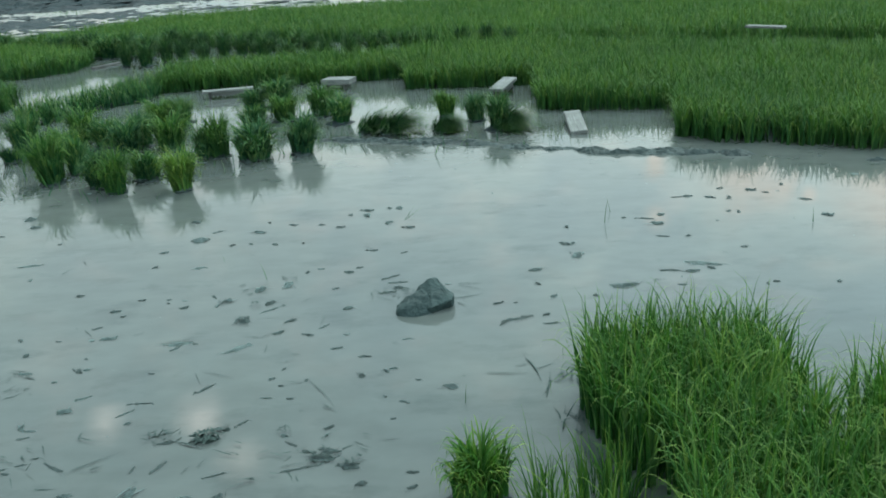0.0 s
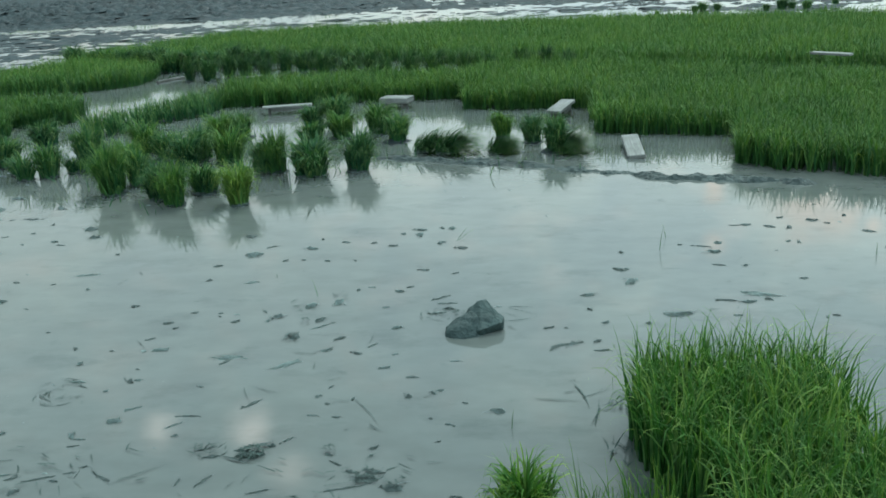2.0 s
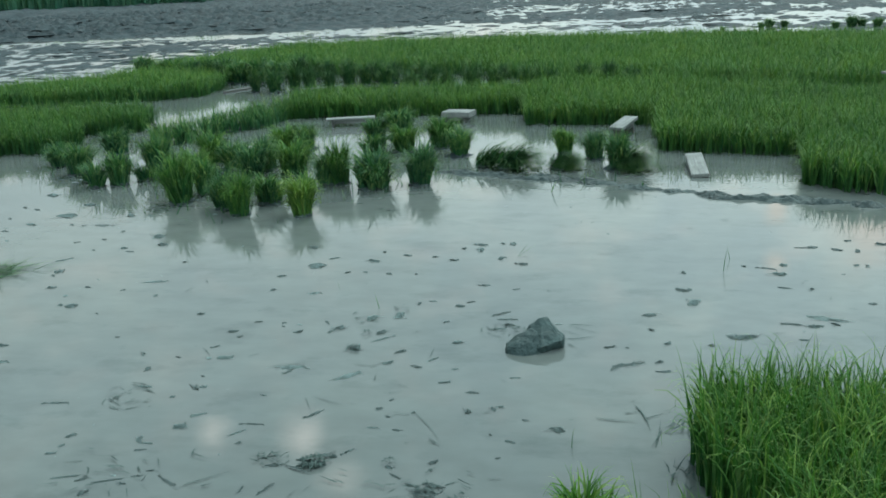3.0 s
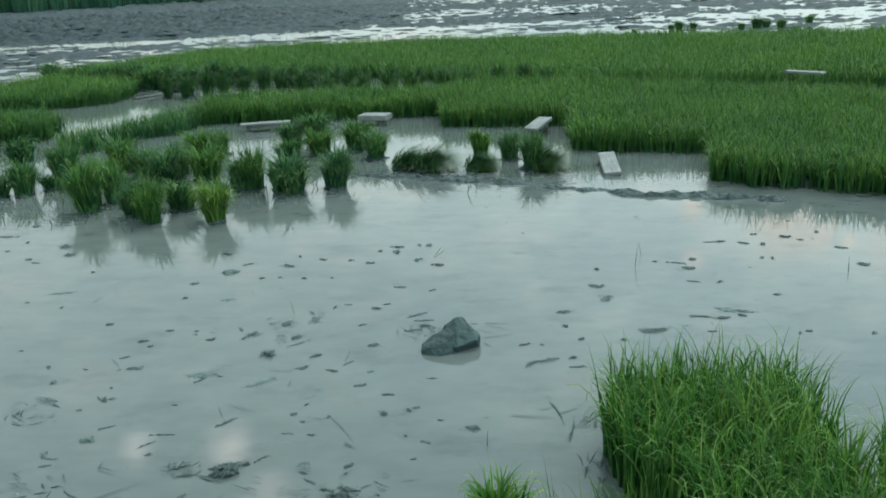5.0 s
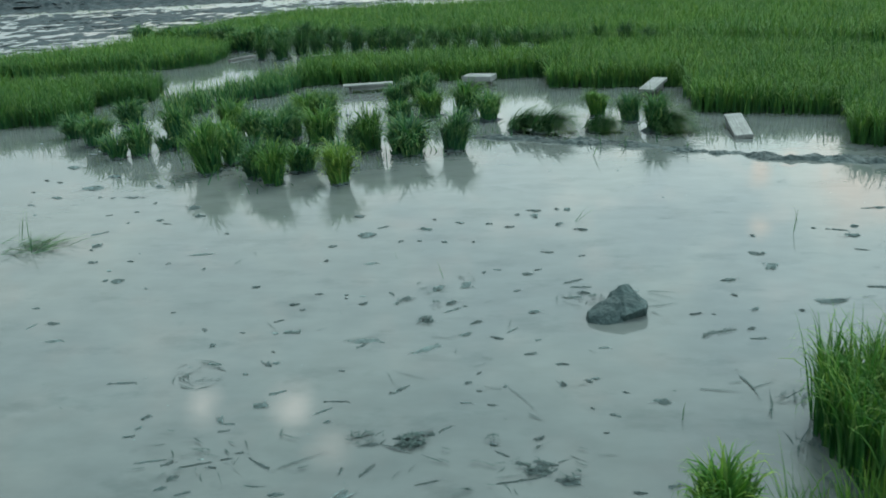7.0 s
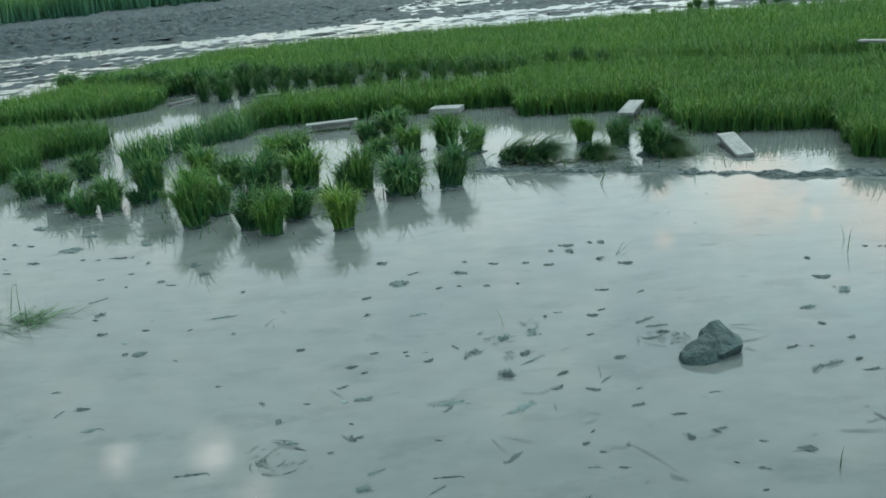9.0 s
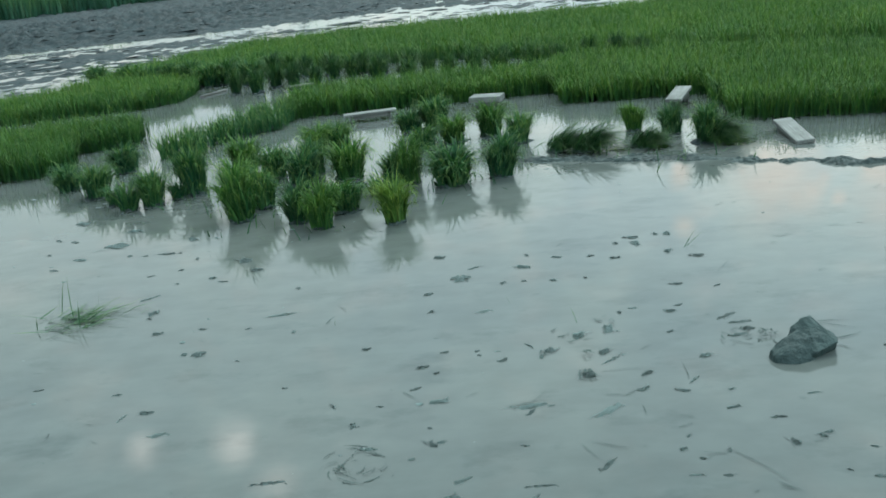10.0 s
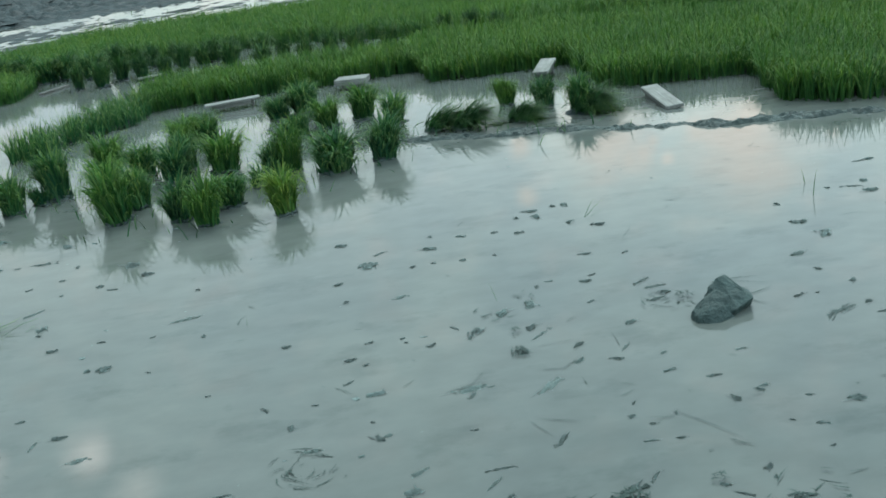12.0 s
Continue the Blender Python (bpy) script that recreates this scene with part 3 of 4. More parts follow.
def place_bundles():
    rng = random.Random(3)
    kinds = {}
    for i, (x, y, w, h) in enumerate(BUNDLES):
        key = i % 9
        if key not in kinds:
            kinds[key] = bundle(40 + key, 0.27, 0.28, LEAF_OLIVE if key in (3, 5) else LEAF if key == 7 else LEAF_DEEP)
            ob = kinds[key]
        else:
            ob = copy_thing(kinds[key], pose(0, 0, 0))
        tagged(ob, "tied bundle of dark green rice seedlings standing in water", "rice bundle", "bundles of rice seedlings")
        ob.matrix_basis = pose(x, y, 0, rng.uniform(-7, 7), rng.uniform(-7, 7), rng.uniform(0, 360)) @ Matrix.Diagonal((w / 0.25, w / 0.25, h / 0.25, 1))
    for i, (x, y, w, h) in enumerate(WISPS):
        ob = bundle(52 + i, w, h, LEAF_DEEP, 110, 7, 1.6)
        tagged(ob, "thin loose wisp of rice seedlings standing in water", "rice bundle", "bundles of rice seedlings")
        ob.matrix_basis = pose(x, y, 0)
    pale = bundle(61, 0.25, 0.33, LEAF_PALE)
    tagged(pale, "tied bundle of yellowing rice seedlings standing in water", "rice bundle", "bundles of rice seedlings")
    pale.matrix_basis = pose(-2.05, 7.07, 0) @ Matrix.Diagonal((0.86, 0.86, 1.0, 1))
    # a darker row in the gap between the two long beds
    row = [(-6.84, 15.0, 0.36), (-6.45, 15.2, 0.34), (-6.10, 15.05, 0.38), (-5.52, 14.9, 0.38), (-5.05, 14.5, 0.34), (-4.90, 15.0, 0.38), (-4.62, 14.9, 0.36), (-4.35, 14.7, 0.34), (-3.96, 14.5, 0.36), (-3.50, 14.35, 0.36), (-3.20, 14.1, 0.34), (-2.85, 14.3, 0.36)]
    row += [(-5.00, 13.5, 0.24), (-4.69, 13.4, 0.32), (-4.55, 13.8, 0.32), (-4.26, 13.6, 0.30), (-3.99, 13.65, 0.30), (-3.80, 13.95, 0.28), (-3.57, 14.0, 0.30), (-3.18, 13.6, 0.34), (-2.72, 13.1, 0.36), (-2.52, 13.55, 0.30), (-2.22, 13.0, 0.32), (-1.93, 13.3, 0.30), (-1.60, 13.4, 0.30), (-1.25, 13.2, 0.28)]
    row += [(-1.91, 13.0, 0.26), (-1.65, 13.15, 0.28), (-1.21, 13.05, 0.28), (-0.89, 12.95, 0.26), (-0.53, 13.3, 0.30), (-0.22, 13.3, 0.28), (0.06, 13.1, 0.28)]
    dark_sheaves = [bundle(90 + k, 0.27, 0.28, LEAF_TEAL) for k in range(4)]
    for i, (x, y, w) in enumerate(row):
        ob = dark_sheaves[i] if i < 4 else copy_thing(dark_sheaves[i % 4], pose(0, 0, 0))
        tagged(ob, "dark green bundle of rice seedlings between two beds", "rice bundle", "bundles between the beds")
        ob.matrix_basis = pose(x, y, 0, 0, 0, rng.uniform(0, 360)) @ Matrix.Diagonal((w / 0.36, w / 0.36, rng.uniform(1.05, 1.35), 1))
    # bigger clumps rising out of the bed behind
    for i in range(13):
        ob = copy_thing(kinds[(0, 4, 2, 8, 5)[i % 5]], pose(0, 0, 0))
        tagged(ob, "tall dark clump of rice rising out of the bed", "rice bundle", "clumps in the back bed")
        x = -8.0 + i * 0.24 + rng.uniform(-0.08, 0.08)
        s = rng.uniform(1.15, 1.45)
        ob.matrix_basis = pose(x, 15.95 - 0.55 * (x + 8.0) + rng.uniform(-0.25, 0.25), 0, 0, 0, rng.uniform(0, 360)) @ Matrix.Diagonal((s, s, s, 1))
    for x, y, s in ((2.45, 21.0, 0.6), (2.62, 21.2, 0.8), (2.9, 21.2, 0.65), (3.72, 20.5, 0.6), (4.05, 20.7, 0.95), (4.22, 20.7, 0.7), (4.46, 20.5, 0.75), (5.2, 21.4, 0.7), (1.7, 20.8, 0.4), (-5.6, 19.8, 0.7)):
        ob = copy_thing(kinds[1], pose(0, 0, 0))
        tagged(ob, "lone tuft of rice standing in the far wet mud", "rice bundle", "tufts in the far mud")
        ob.matrix_basis = pose(x, y, 0, 0, 0, 40 * x) @ Matrix.Diagonal((s, s, s, 1))
    # toppled bundles lying in the shallows
    lying = toppled(81)
    for i, (x, y, turn, s) in enumerate(((-1.03, 8.60, -14, 0.95), (-0.83, 8.52, -20, 1.05), (-0.44, 8.52, -30, 0.75), (0.06, 8.46, -30, 1.0), (-0.42, 8.46, -10, 0.65), (0.10, 8.50, -70, 0.8))):
        ob = copy_thing(lying, pose(0, 0, 0)) if i else lying
        tagged(ob, "toppled bundle of rice seedlings lying in shallow water", "rice bundle", "toppled bundles")
        ob.matrix_basis = pose(x, y, 0.0, 0, 0, turn) @ Matrix.Diagonal((0.95 * s, 0.85 * s, 0.85 * s, 1))


place_bundles()


def stray_shoots():
    """Single shoots left standing or leaning in the water among the bundles."""
    rng = np.random.default_rng(91)
    near = np.array([(bx, by) for bx, by, _, _ in BUNDLES for _ in range(11)])
    n = len(near) + 60
    x = np.concatenate([near[:, 0] + rng.normal(0, 0.2, len(near)), rng.uniform(-1.6, 0.3, 60)])
    y = np.concatenate([near[:, 1] + rng.normal(-0.12, 0.14, len(near)), 8.35 - 0.36 * (x[-60:] + 1) + rng.normal(0, 0.18, 60)])
    me = blades("stray_shoots", np.stack([x, y, np.full(n, -0.01)], 1), rng.uniform(0.05, 0.17, n), rng.uniform(0.004, 0.009, n), np.abs(rng.normal(0.3, 0.5, n)).clip(0, 1.5), rng.uniform(0.2, 1.6, n), rng.uniform(0, 6.28, n), 5, rng)
    me.materials.append(LEAF_DEEP)
    tagged(new("stray_shoots", me), "single green rice shoots standing in the water", "rice plants", kind="stuff")


stray_shoots()

# a small tuft beside the near bed
tuft = bundle(71, 0.30, 0.22, LEAF_TALL, 420, 7, 0.14)
tuft.matrix_basis = pose(0.05, 3.50, 0) @ Matrix.Diagonal((0.95, 0.95, 0.95, 1))
tagged(tuft, "small upright tuft of bright green rice seedlings", "rice tuft")


def floating_tuft():
    rng = np.random.default_rng(77)
    n = 120
    foot = np.stack([rng.normal(-3.47, 0.085, n), rng.normal(5.80, 0.075, n), np.full(n, 0.004)], 1)
    az = np.where(rng.uniform(0, 1, n) < 0.7, rng.normal(0.25, 0.4, n), rng.uniform(0, 6.28, n))
    lean = np.where(rng.uniform(0, 1, n) < 0.06, 0.25, rng.uniform(1.15, 1.56, n))
    me = blades("floating_weed", foot, rng.uniform(0.06, 0.22, n), rng.uniform(0.005, 0.010, n), lean, rng.uniform(0.0, 0.12, n), az, 4, rng)
    me.materials.append(WEED)
    tagged(new("floating_weed", me), "loose heap of wilted green rice leaves floating on water", "floating weed")


floating_tuft()


# ---- rock ----
def build_rock():
    bm = bmesh.new()
    peak = [(-0.285, 4.90, -0.02), (-0.22, 4.875, -0.02), (-0.115, 4.945, -0.02), (-0.12, 5.03, -0.02), (-0.26, 5.06, -0.02), (-0.282, 4.945, 0.055), (-0.268, 4.975, 0.086),
            (-0.208, 4.99, 0.116), (-0.19, 5.005, 0.114), (-0.120, 4.895, 0.046), (-0.116, 4.955, 0.055), (-0.205, 4.852, 0.028), (-0.15, 4.95, 0.076)]
    toe = [(-0.364, 4.92, -0.02), (-0.354, 4.84, -0.02), (-0.275, 4.818, -0.02), (-0.20, 4.86, -0.02), (-0.25, 5.0, -0.02), (-0.36, 4.90, 0.030), (-0.346, 4.855, 0.022), (-0.292, 4.945, 0.058), (-0.240, 4.885, 0.066), (-0.255, 4.94, 0.084), (-0.215, 4.90, 0.074), (-0.272, 4.836, 0.016)]
    for pts in (peak, toe):
        vs = [bm.verts.new(p) for p in pts]
        hull = bmesh.ops.convex_hull(bm, input=vs)
        bmesh.ops.delete(bm, geom=[g for g in hull["geom_interior"] if isinstance(g, bmesh.types.BMVert)], context="VERTS")
    bmesh.ops.bevel(bm, geom=bm.edges[:], offset=0.004, segments=1, affect="EDGES", profile=0.6)
    bmesh.ops.triangulate(bm, faces=bm.faces[:])
    bmesh.ops.subdivide_edges(bm, edges=[e for e in bm.edges if e.calc_length() > 0.03], cuts=2, use_grid_fill=True)
    bm.normal_update()
    for v in bm.verts:
        v.co += v.normal * (0.008 * noise.noise(v.co * 16) + 0.004 * noise.noise(v.co * 48))
    rock = part("rock", bm, ROCK)
    tagged(rock, "angular dark grey rock lying half sunk in water", "rock")


build_rock()


# ---- stools and boards ----
def stool(m, long, wide, high, thick, label, rails=True):
    """A seedling puller's stool: a broad seat, two end boards, two side rails."""
    root = new("low_stool")
    root.empty_display_size = 0.1
    root.matrix_basis = m
    bm = bmesh.new()
    box(bm, -long / 2, long / 2, -wide / 2, wide / 2, high - thick, high, None, 0.006)
    part("seat", bm, WOOD, root, "bleached grey seat board")
    for side in (-1, 1):
        bm = bmesh.new()
        x = side * (long / 2 - 0.07)
        box(bm, x - 0.011, x + 0.011, -wide / 2 + 0.02, wide / 2 - 0.02, -0.03, high - thick - 0.001, None, 0.003)
        part("leg_board", bm, WOOD_WET, root, "dark wet leg board")
        if not rails:
            continue
        bm = bmesh.new()
        y = side * (wide / 2 - 0.012)
        box(bm, -long / 2 + 0.09, long / 2 - 0.09, y - 0.008, y + 0.008, high - thick - 0.035, high - thick - 0.002, None, 0.003)
        part("side_rail", bm, WOOD_WET, root)
    return tagged(root, label, "stool", "stools in the paddy")


stool(pose(-2.79, 10.66, 0.0, 0, 0, 12), 0.51, 0.12, 0.085, 0.018, "long low wooden stool standing in shallow water")
stool(pose(-1.66, 10.79, 0.0, 0, 0, -13), 0.31, 0.20, 0.112, 0.055, "squat thick wooden stool beside the seedling bed")
stool(pose(0.04, 9.93, 0.005, 0, -9, 66), 0.34, 0.14, 0.115, 0.03, "tilted pale wooden stool sunk in shallow mud")
stool(pose(0.61, 8.42, -0.047, -3, -5, 93), 0.54, 0.13, 0.10, 0.03, "pale wooden stool sunk nearly level with the water")


def plank(m, long, wide, thick, material, label):
    bm = bmesh.new()
    box(bm, -long / 2, long / 2, -wide / 2, wide / 2, 0, thick, None, 0.004)
    ob = part("plank", bm, material)
    ob.matrix_basis = m
    return tagged(ob, label, "plank")


plank(pose(2.9, 12.08, 0.2, 0, 0, -40), 0.44, 0.10, 0.025, WOOD, "pale plank lying on top of the seedlings")
plank(pose(-5.37, 13.7, 0.0, 0, 0, 66), 0.48, 0.06, 0.025, WOOD_WET, "thin grey plank floating at the channel edge")
plank(pose(-4.15, 13.52, 0.02, 0, 0, 26), 0.30, 0.06, 0.02, WOOD, "pale plank lying in the gap between beds")


# ---- clods, straw and litter on the water ----
# lumps of mud and sodden leaf: x, y, length, breadth, heading
PATCHES = [(-3.15, 6.65, 0.06, 0.036, -61), (-2.84, 6.54, 0.11, 0.093, -63), (-2.72, 6.36, 0.07, 0.067, -11), (-2.94, 6.28, 0.04, 0.033, -3), (-2.86, 6.21, 0.06, 0.022, -14), (-3.18, 6.46, 0.04, 0.024, -3),
           (-2.4, 6.02, 0.03, 0.029, -2), (-1.72, 6.33, 0.06, 0.051, -2), (-1.58, 5.98, 0.09, 0.081, 4), (-1.28, 6.09, 0.1, 0.055, -2), (-1.52, 6.13, 0.08, 0.028, 37), (-1.37, 5.88, 0.04, 0.026, 29),
           (-1.27, 5.89, 0.03, 0.026, 17), (-1.72, 5.8, 0.05, 0.034, 20), (-2.4, 5.67, 0.13, 0.035, 7), (-1.68, 5.58, 0.04, 0.031, 70), (-1.44, 5.54, 0.08, 0.03, 24), (-2.29, 5.45, 0.03, 0.028, -63),
           (-2.52, 5.53, 0.03, 0.017, 38)]
PATCHES += [(-1.92, 5.21, 0.04, 0.035, 9), (-1.58, 5.13, 0.04, 0.026, 23), (-1.45, 5.12, 0.02, 0.019, 18), (-1.44, 5.08, 0.02, 0.019, 20), (-1.34, 5.02, 0.05, 0.036, 54), (-1.66, 5, 0.05, 0.038, 9),
           (-1.57, 4.7, 0.07, 0.038, 15), (-1.16, 5.08, 0.07, 0.073, 69), (-1.19, 5.03, 0.04, 0.035, -72), (-1.24, 5.14, 0.06, 0.019, -51), (-1.02, 4.84, 0.1, 0.078, -74), (-1.04, 5.21, 0.08, 0.069, 36),
           (-1.96, 4.71, 0.05, 0.02, -63), (-1.6, 4.94, 0.03, 0.019, 24), (-1.66, 4.82, 0.05, 0.018, 39), (-1.23, 4.63, 0.16, 0.041, 8), (-1.23, 4.59, 0.06, 0.02, 59), (-0.97, 4.56, 0.14, 0.047, 41),
           (-1.86, 4.56, 0.04, 0.033, -61)]
PATCHES += [(-1.56, 4.4, 0.06, 0.04, -65), (-1.53, 4.41, 0.04, 0.024, 29), (-1.62, 4.31, 0.02, 0.018, 28), (-1.44, 4.17, 0.06, 0.025, 26), (-1.47, 4.07, 0.05, 0.051, 35), (-1.57, 3.96, 0.06, 0.035, -62),
           (-1.53, 3.94, 0.04, 0.014, 1), (-1.53, 3.89, 0.04, 0.014, 14), (-0.99, 4.23, 0.1, 0.024, 54), (-1.2, 4.12, 0.09, 0.014, 1), (-1.23, 4.05, 0.07, 0.014, 43), (-1.19, 3.98, 0.03, 0.022, 50),
           (-1.01, 3.84, 0.06, 0.026, 12), (-1.05, 3.89, 0.06, 0.014, 26), (-0.86, 3.93, 0.03, 0.016, 29), (-0.78, 3.96, 0.06, 0.017, 49), (-1.42, 3.76, 0.03, 0.016, 26), (-1.45, 3.72, 0.04, 0.014, 12),
           (-1.33, 3.7, 0.12, 0.016, -33)]
PATCHES += [(-1.48, 3.67, 0.04, 0.022, 10), (-1.54, 3.68, 0.1, 0.014, 24), (-1.06, 3.68, 0.05, 0.015, -87), (-0.98, 3.69, 0.08, 0.018, 68), (-1.26, 6.26, 0.03, 0.027, -76), (-1.11, 6.2, 0.05, 0.028, -13),
           (-0.94, 6.18, 0.04, 0.028, -16), (-0.8, 6.34, 0.05, 0.033, -80), (-0.71, 6.42, 0.09, 0.049, -3), (-0.7, 6.32, 0.08, 0.065, -81), (-0.59, 6.45, 0.04, 0.04, -17), (-0.53, 6.44, 0.06, 0.04, -83),
           (-0.56, 6.16, 0.06, 0.06, -82), (-0.82, 6.12, 0.05, 0.035, -2), (-0.43, 6.07, 0.08, 0.051, -2), (-1.13, 5.87, 0.04, 0.033, -34), (-0.98, 5.87, 0.02, 0.022, -78), (-0.58, 5.71, 0.07, 0.03, -2),
           (-0.41, 5.66, 0.04, 0.015, 27)]
PATCHES += [(-0.8, 5.46, 0.04, 0.014, -1), (-0.86, 5.42, 0.04, 0.021, 78), (-0.65, 5.4, 0.06, 0.041, 7), (-0.61, 5.46, 0.04, 0.02, 24), (-0.44, 5.31, 0.1, 0.026, 37), (-0.4, 5.24, 0.09, 0.025, 4),
           (-0.38, 5.17, 0.06, 0.048, 25), (-0.43, 5.12, 0.08, 0.029, 14), (-0.92, 5.26, 0.08, 0.061, -76), (-0.68, 5.19, 0.04, 0.019, 21), (-0.95, 5.04, 0.07, 0.053, 36), (-0.92, 4.97, 0.11, 0.023, 43),
           (-0.58, 4.95, 0.06, 0.044, 6), (-0.81, 4.83, 0.06, 0.032, 34), (-0.65, 4.76, 0.06, 0.016, 47), (-0.83, 4.71, 0.06, 0.04, 51), (-0.7, 4.68, 0.06, 0.03, -14), (-0.54, 4.67, 0.03, 0.015, 18),
           (0.08, 4.95, 0.05, 0.026, 22)]
PATCHES += [(0.15, 4.95, 0.02, 0.016, 16), (0.11, 4.75, 0.08, 0.029, 57), (0.17, 4.78, 0.11, 0.039, 24), (0.28, 4.81, 0.04, 0.03, 26), (0.3, 4.72, 0.07, 0.02, 9), (0.25, 5.34, 0.09, 0.043, 29),
           (0.25, 5.16, 0.04, 0.03, 89), (0.32, 5.01, 0.04, 0.038, 19), (-0.56, 4.54, 0.05, 0.023, 24), (-0.28, 4.61, 0.05, 0.018, 8), (-0.44, 4.46, 0.03, 0.026, 49), (-0.42, 4.46, 0.03, 0.017, -17),
           (-0.73, 4.37, 0.03, 0.014, 50), (-0.76, 4.29, 0.03, 0.025, 9), (-0.62, 4.27, 0.03, 0.025, -78), (-0.42, 4.3, 0.05, 0.034, -79), (-0.33, 4.33, 0.04, 0.032, -22), (-0.3, 4.35, 0.04, 0.021, 21),
           (-0.2, 4.25, 0.03, 0.014, -7)]
PATCHES += [(-0.08, 4.19, 0.06, 0.047, -24), (-0.31, 4.13, 0.02, 0.014, -11), (-0.24, 4.09, 0.03, 0.021, 18), (-0.22, 4.08, 0.02, 0.014, -13), (-0.26, 3.97, 0.02, 0.014, 17), (-0.65, 4.13, 0.04, 0.018, 7),
           (-0.47, 3.92, 0.04, 0.029, 43), (-0.47, 3.87, 0.02, 0.02, -77), (-0.61, 3.87, 0.04, 0.026, -14), (-0.58, 3.82, 0.06, 0.015, -36), (-0.51, 3.77, 0.05, 0.024, -13), (-0.44, 3.77, 0.07, 0.03, -13),
           (-0.43, 3.72, 0.08, 0.023, 40), (-0.36, 3.69, 0.08, 0.025, 11), (0.84, 6.05, 0.1, 0.025, -20), (0.93, 6.11, 0.04, 0.041, 83), (0.89, 5.96, 0.08, 0.064, -28), (0.73, 6.08, 0.03, 0.025, -2),
           (0.89, 5.75, 0.07, 0.021, -16)]
PATCHES += [(1.01, 5.74, 0.04, 0.04, 81), (0.42, 5.96, 0.04, 0.04, -28), (0.4, 5.69, 0.07, 0.037, -36), (0.44, 5.7, 0.03, 0.029, -2), (0.45, 5.51, 0.08, 0.071, 88), (1.02, 5.34, 0.18, 0.056, -17),
           (1.04, 5.28, 0.05, 0.036, -9), (0.86, 5.27, 0.11, 0.036, -8), (0.95, 5.25, 0.07, 0.042, 5), (0.5, 5, 0.03, 0.03, 87), (0.64, 5.1, 0.15, 0.079, 20), (0.88, 5.09, 0.04, 0.017, 0),
           (1.33, 6.56, 0.04, 0.03, 13), (1.12, 6.43, 0.06, 0.038, -3), (1.06, 6.42, 0.06, 0.019, -3), (1.24, 6.39, 0.06, 0.029, -33), (1.34, 6.37, 0.06, 0.042, 79), (1.49, 6.5, 0.06, 0.048, -15),
           (1.56, 6.44, 0.04, 0.029, -17)]
PATCHES += [(1.68, 6.59, 0.04, 0.036, 77), (1.73, 6.28, 0.07, 0.036, -30), (1.29, 6.12, 0.03, 0.031, 78), (1.34, 6.11, 0.05, 0.026, 79), (1.76, 5.99, 0.06, 0.049, -20), (1.25, 5.55, 0.05, 0.027, 18),
           (1.24, 5.07, 0.03, 0.02, 76), (1.28, 5.09, 0.03, 0.023, 0), (1.54, 5.07, 0.04, 0.025, 73), (-1.85, 3.96, 0.04, 0.028, 67), (-1.84, 3.89, 0.03, 0.019, 50), (-1.85, 3.83, 0.04, 0.018, 21),
           (-1.69, 3.69, 0.12, 0.017, 19), (-1.63, 3.68, 0.05, 0.02, 42), (-1.58, 3.6, 0.04, 0.037, 16), (-1.59, 3.54, 0.04, 0.024, 26), (-1.51, 3.52, 0.05, 0.018, 31), (-1.22, 3.54, 0.06, 0.028, 29),
           (-1.02, 3.54, 0.08, 0.054, 66)]
PATCHES += [(-0.85, 3.52, 0.07, 0.015, 24), (-1.47, 3.42, 0.02, 0.014, 6), (-1.6, 3.41, 0.04, 0.017, 40), (-1.39, 3.38, 0.05, 0.021, 21), (-1.3, 3.4, 0.05, 0.021, 17), (-0.78, 3.64, 0.07, 0.014, 23),
           (-0.73, 3.53, 0.06, 0.028, 46), (-0.52, 3.67, 0.12, 0.014, 19), (-0.31, 3.58, 0.04, 0.036, 14), (-0.16, 3.64, 0.04, 0.024, -3), (-0.15, 3.56, 0.04, 0.029, 19), (-0.06, 3.68, 0.04, 0.029, 23),
           (-4.32, 7.64, 0.11, 0.095, -9), (-3.81, 7.34, 0.13, 0.072, -15), (-3.32, 7.05, 0.12, 0.065, -34), (-3.81, 7.03, 0.16, 0.133, -1), (-3.37, 6.79, 0.14, 0.05, -3), (-3.94, 6.8, 0.09, 0.042, -12),
           (-3.62, 6.8, 0.04, 0.031, -18)]
PATCHES += [(-3.52, 6.78, 0.04, 0.02, -4), (-4.3, 7.26, 0.08, 0.037, -27), (-4.16, 7.2, 0.07, 0.036, -19), (-4.21, 6.95, 0.04, 0.033, -5), (-4.02, 6.63, 0.07, 0.029, -17), (-3.33, 6.39, 0.04, 0.017, 28),
           (-3.12, 6.23, 0.02, 0.024, -72), (-3.19, 6.03, 0.1, 0.03, 38), (-3.09, 5.81, 0.07, 0.066, -70), (-3.08, 5.74, 0.04, 0.027, -6), (-2.75, 5.56, 0.05, 0.024, 1), (-2.96, 5.54, 0.05, 0.042, -1),
           (-2.67, 5.27, 0.06, 0.052, 19), (-2.74, 5.28, 0.03, 0.029, -71), (-2.89, 4.92, 0.04, 0.018, 7), (-2.7, 4.75, 0.06, 0.041, -4), (-2.58, 4.57, 0.09, 0.03, 18), (-2.78, 4.72, 0.06, 0.016, 73),
           (-2.07, 4.21, 0.11, 0.022, 4)]
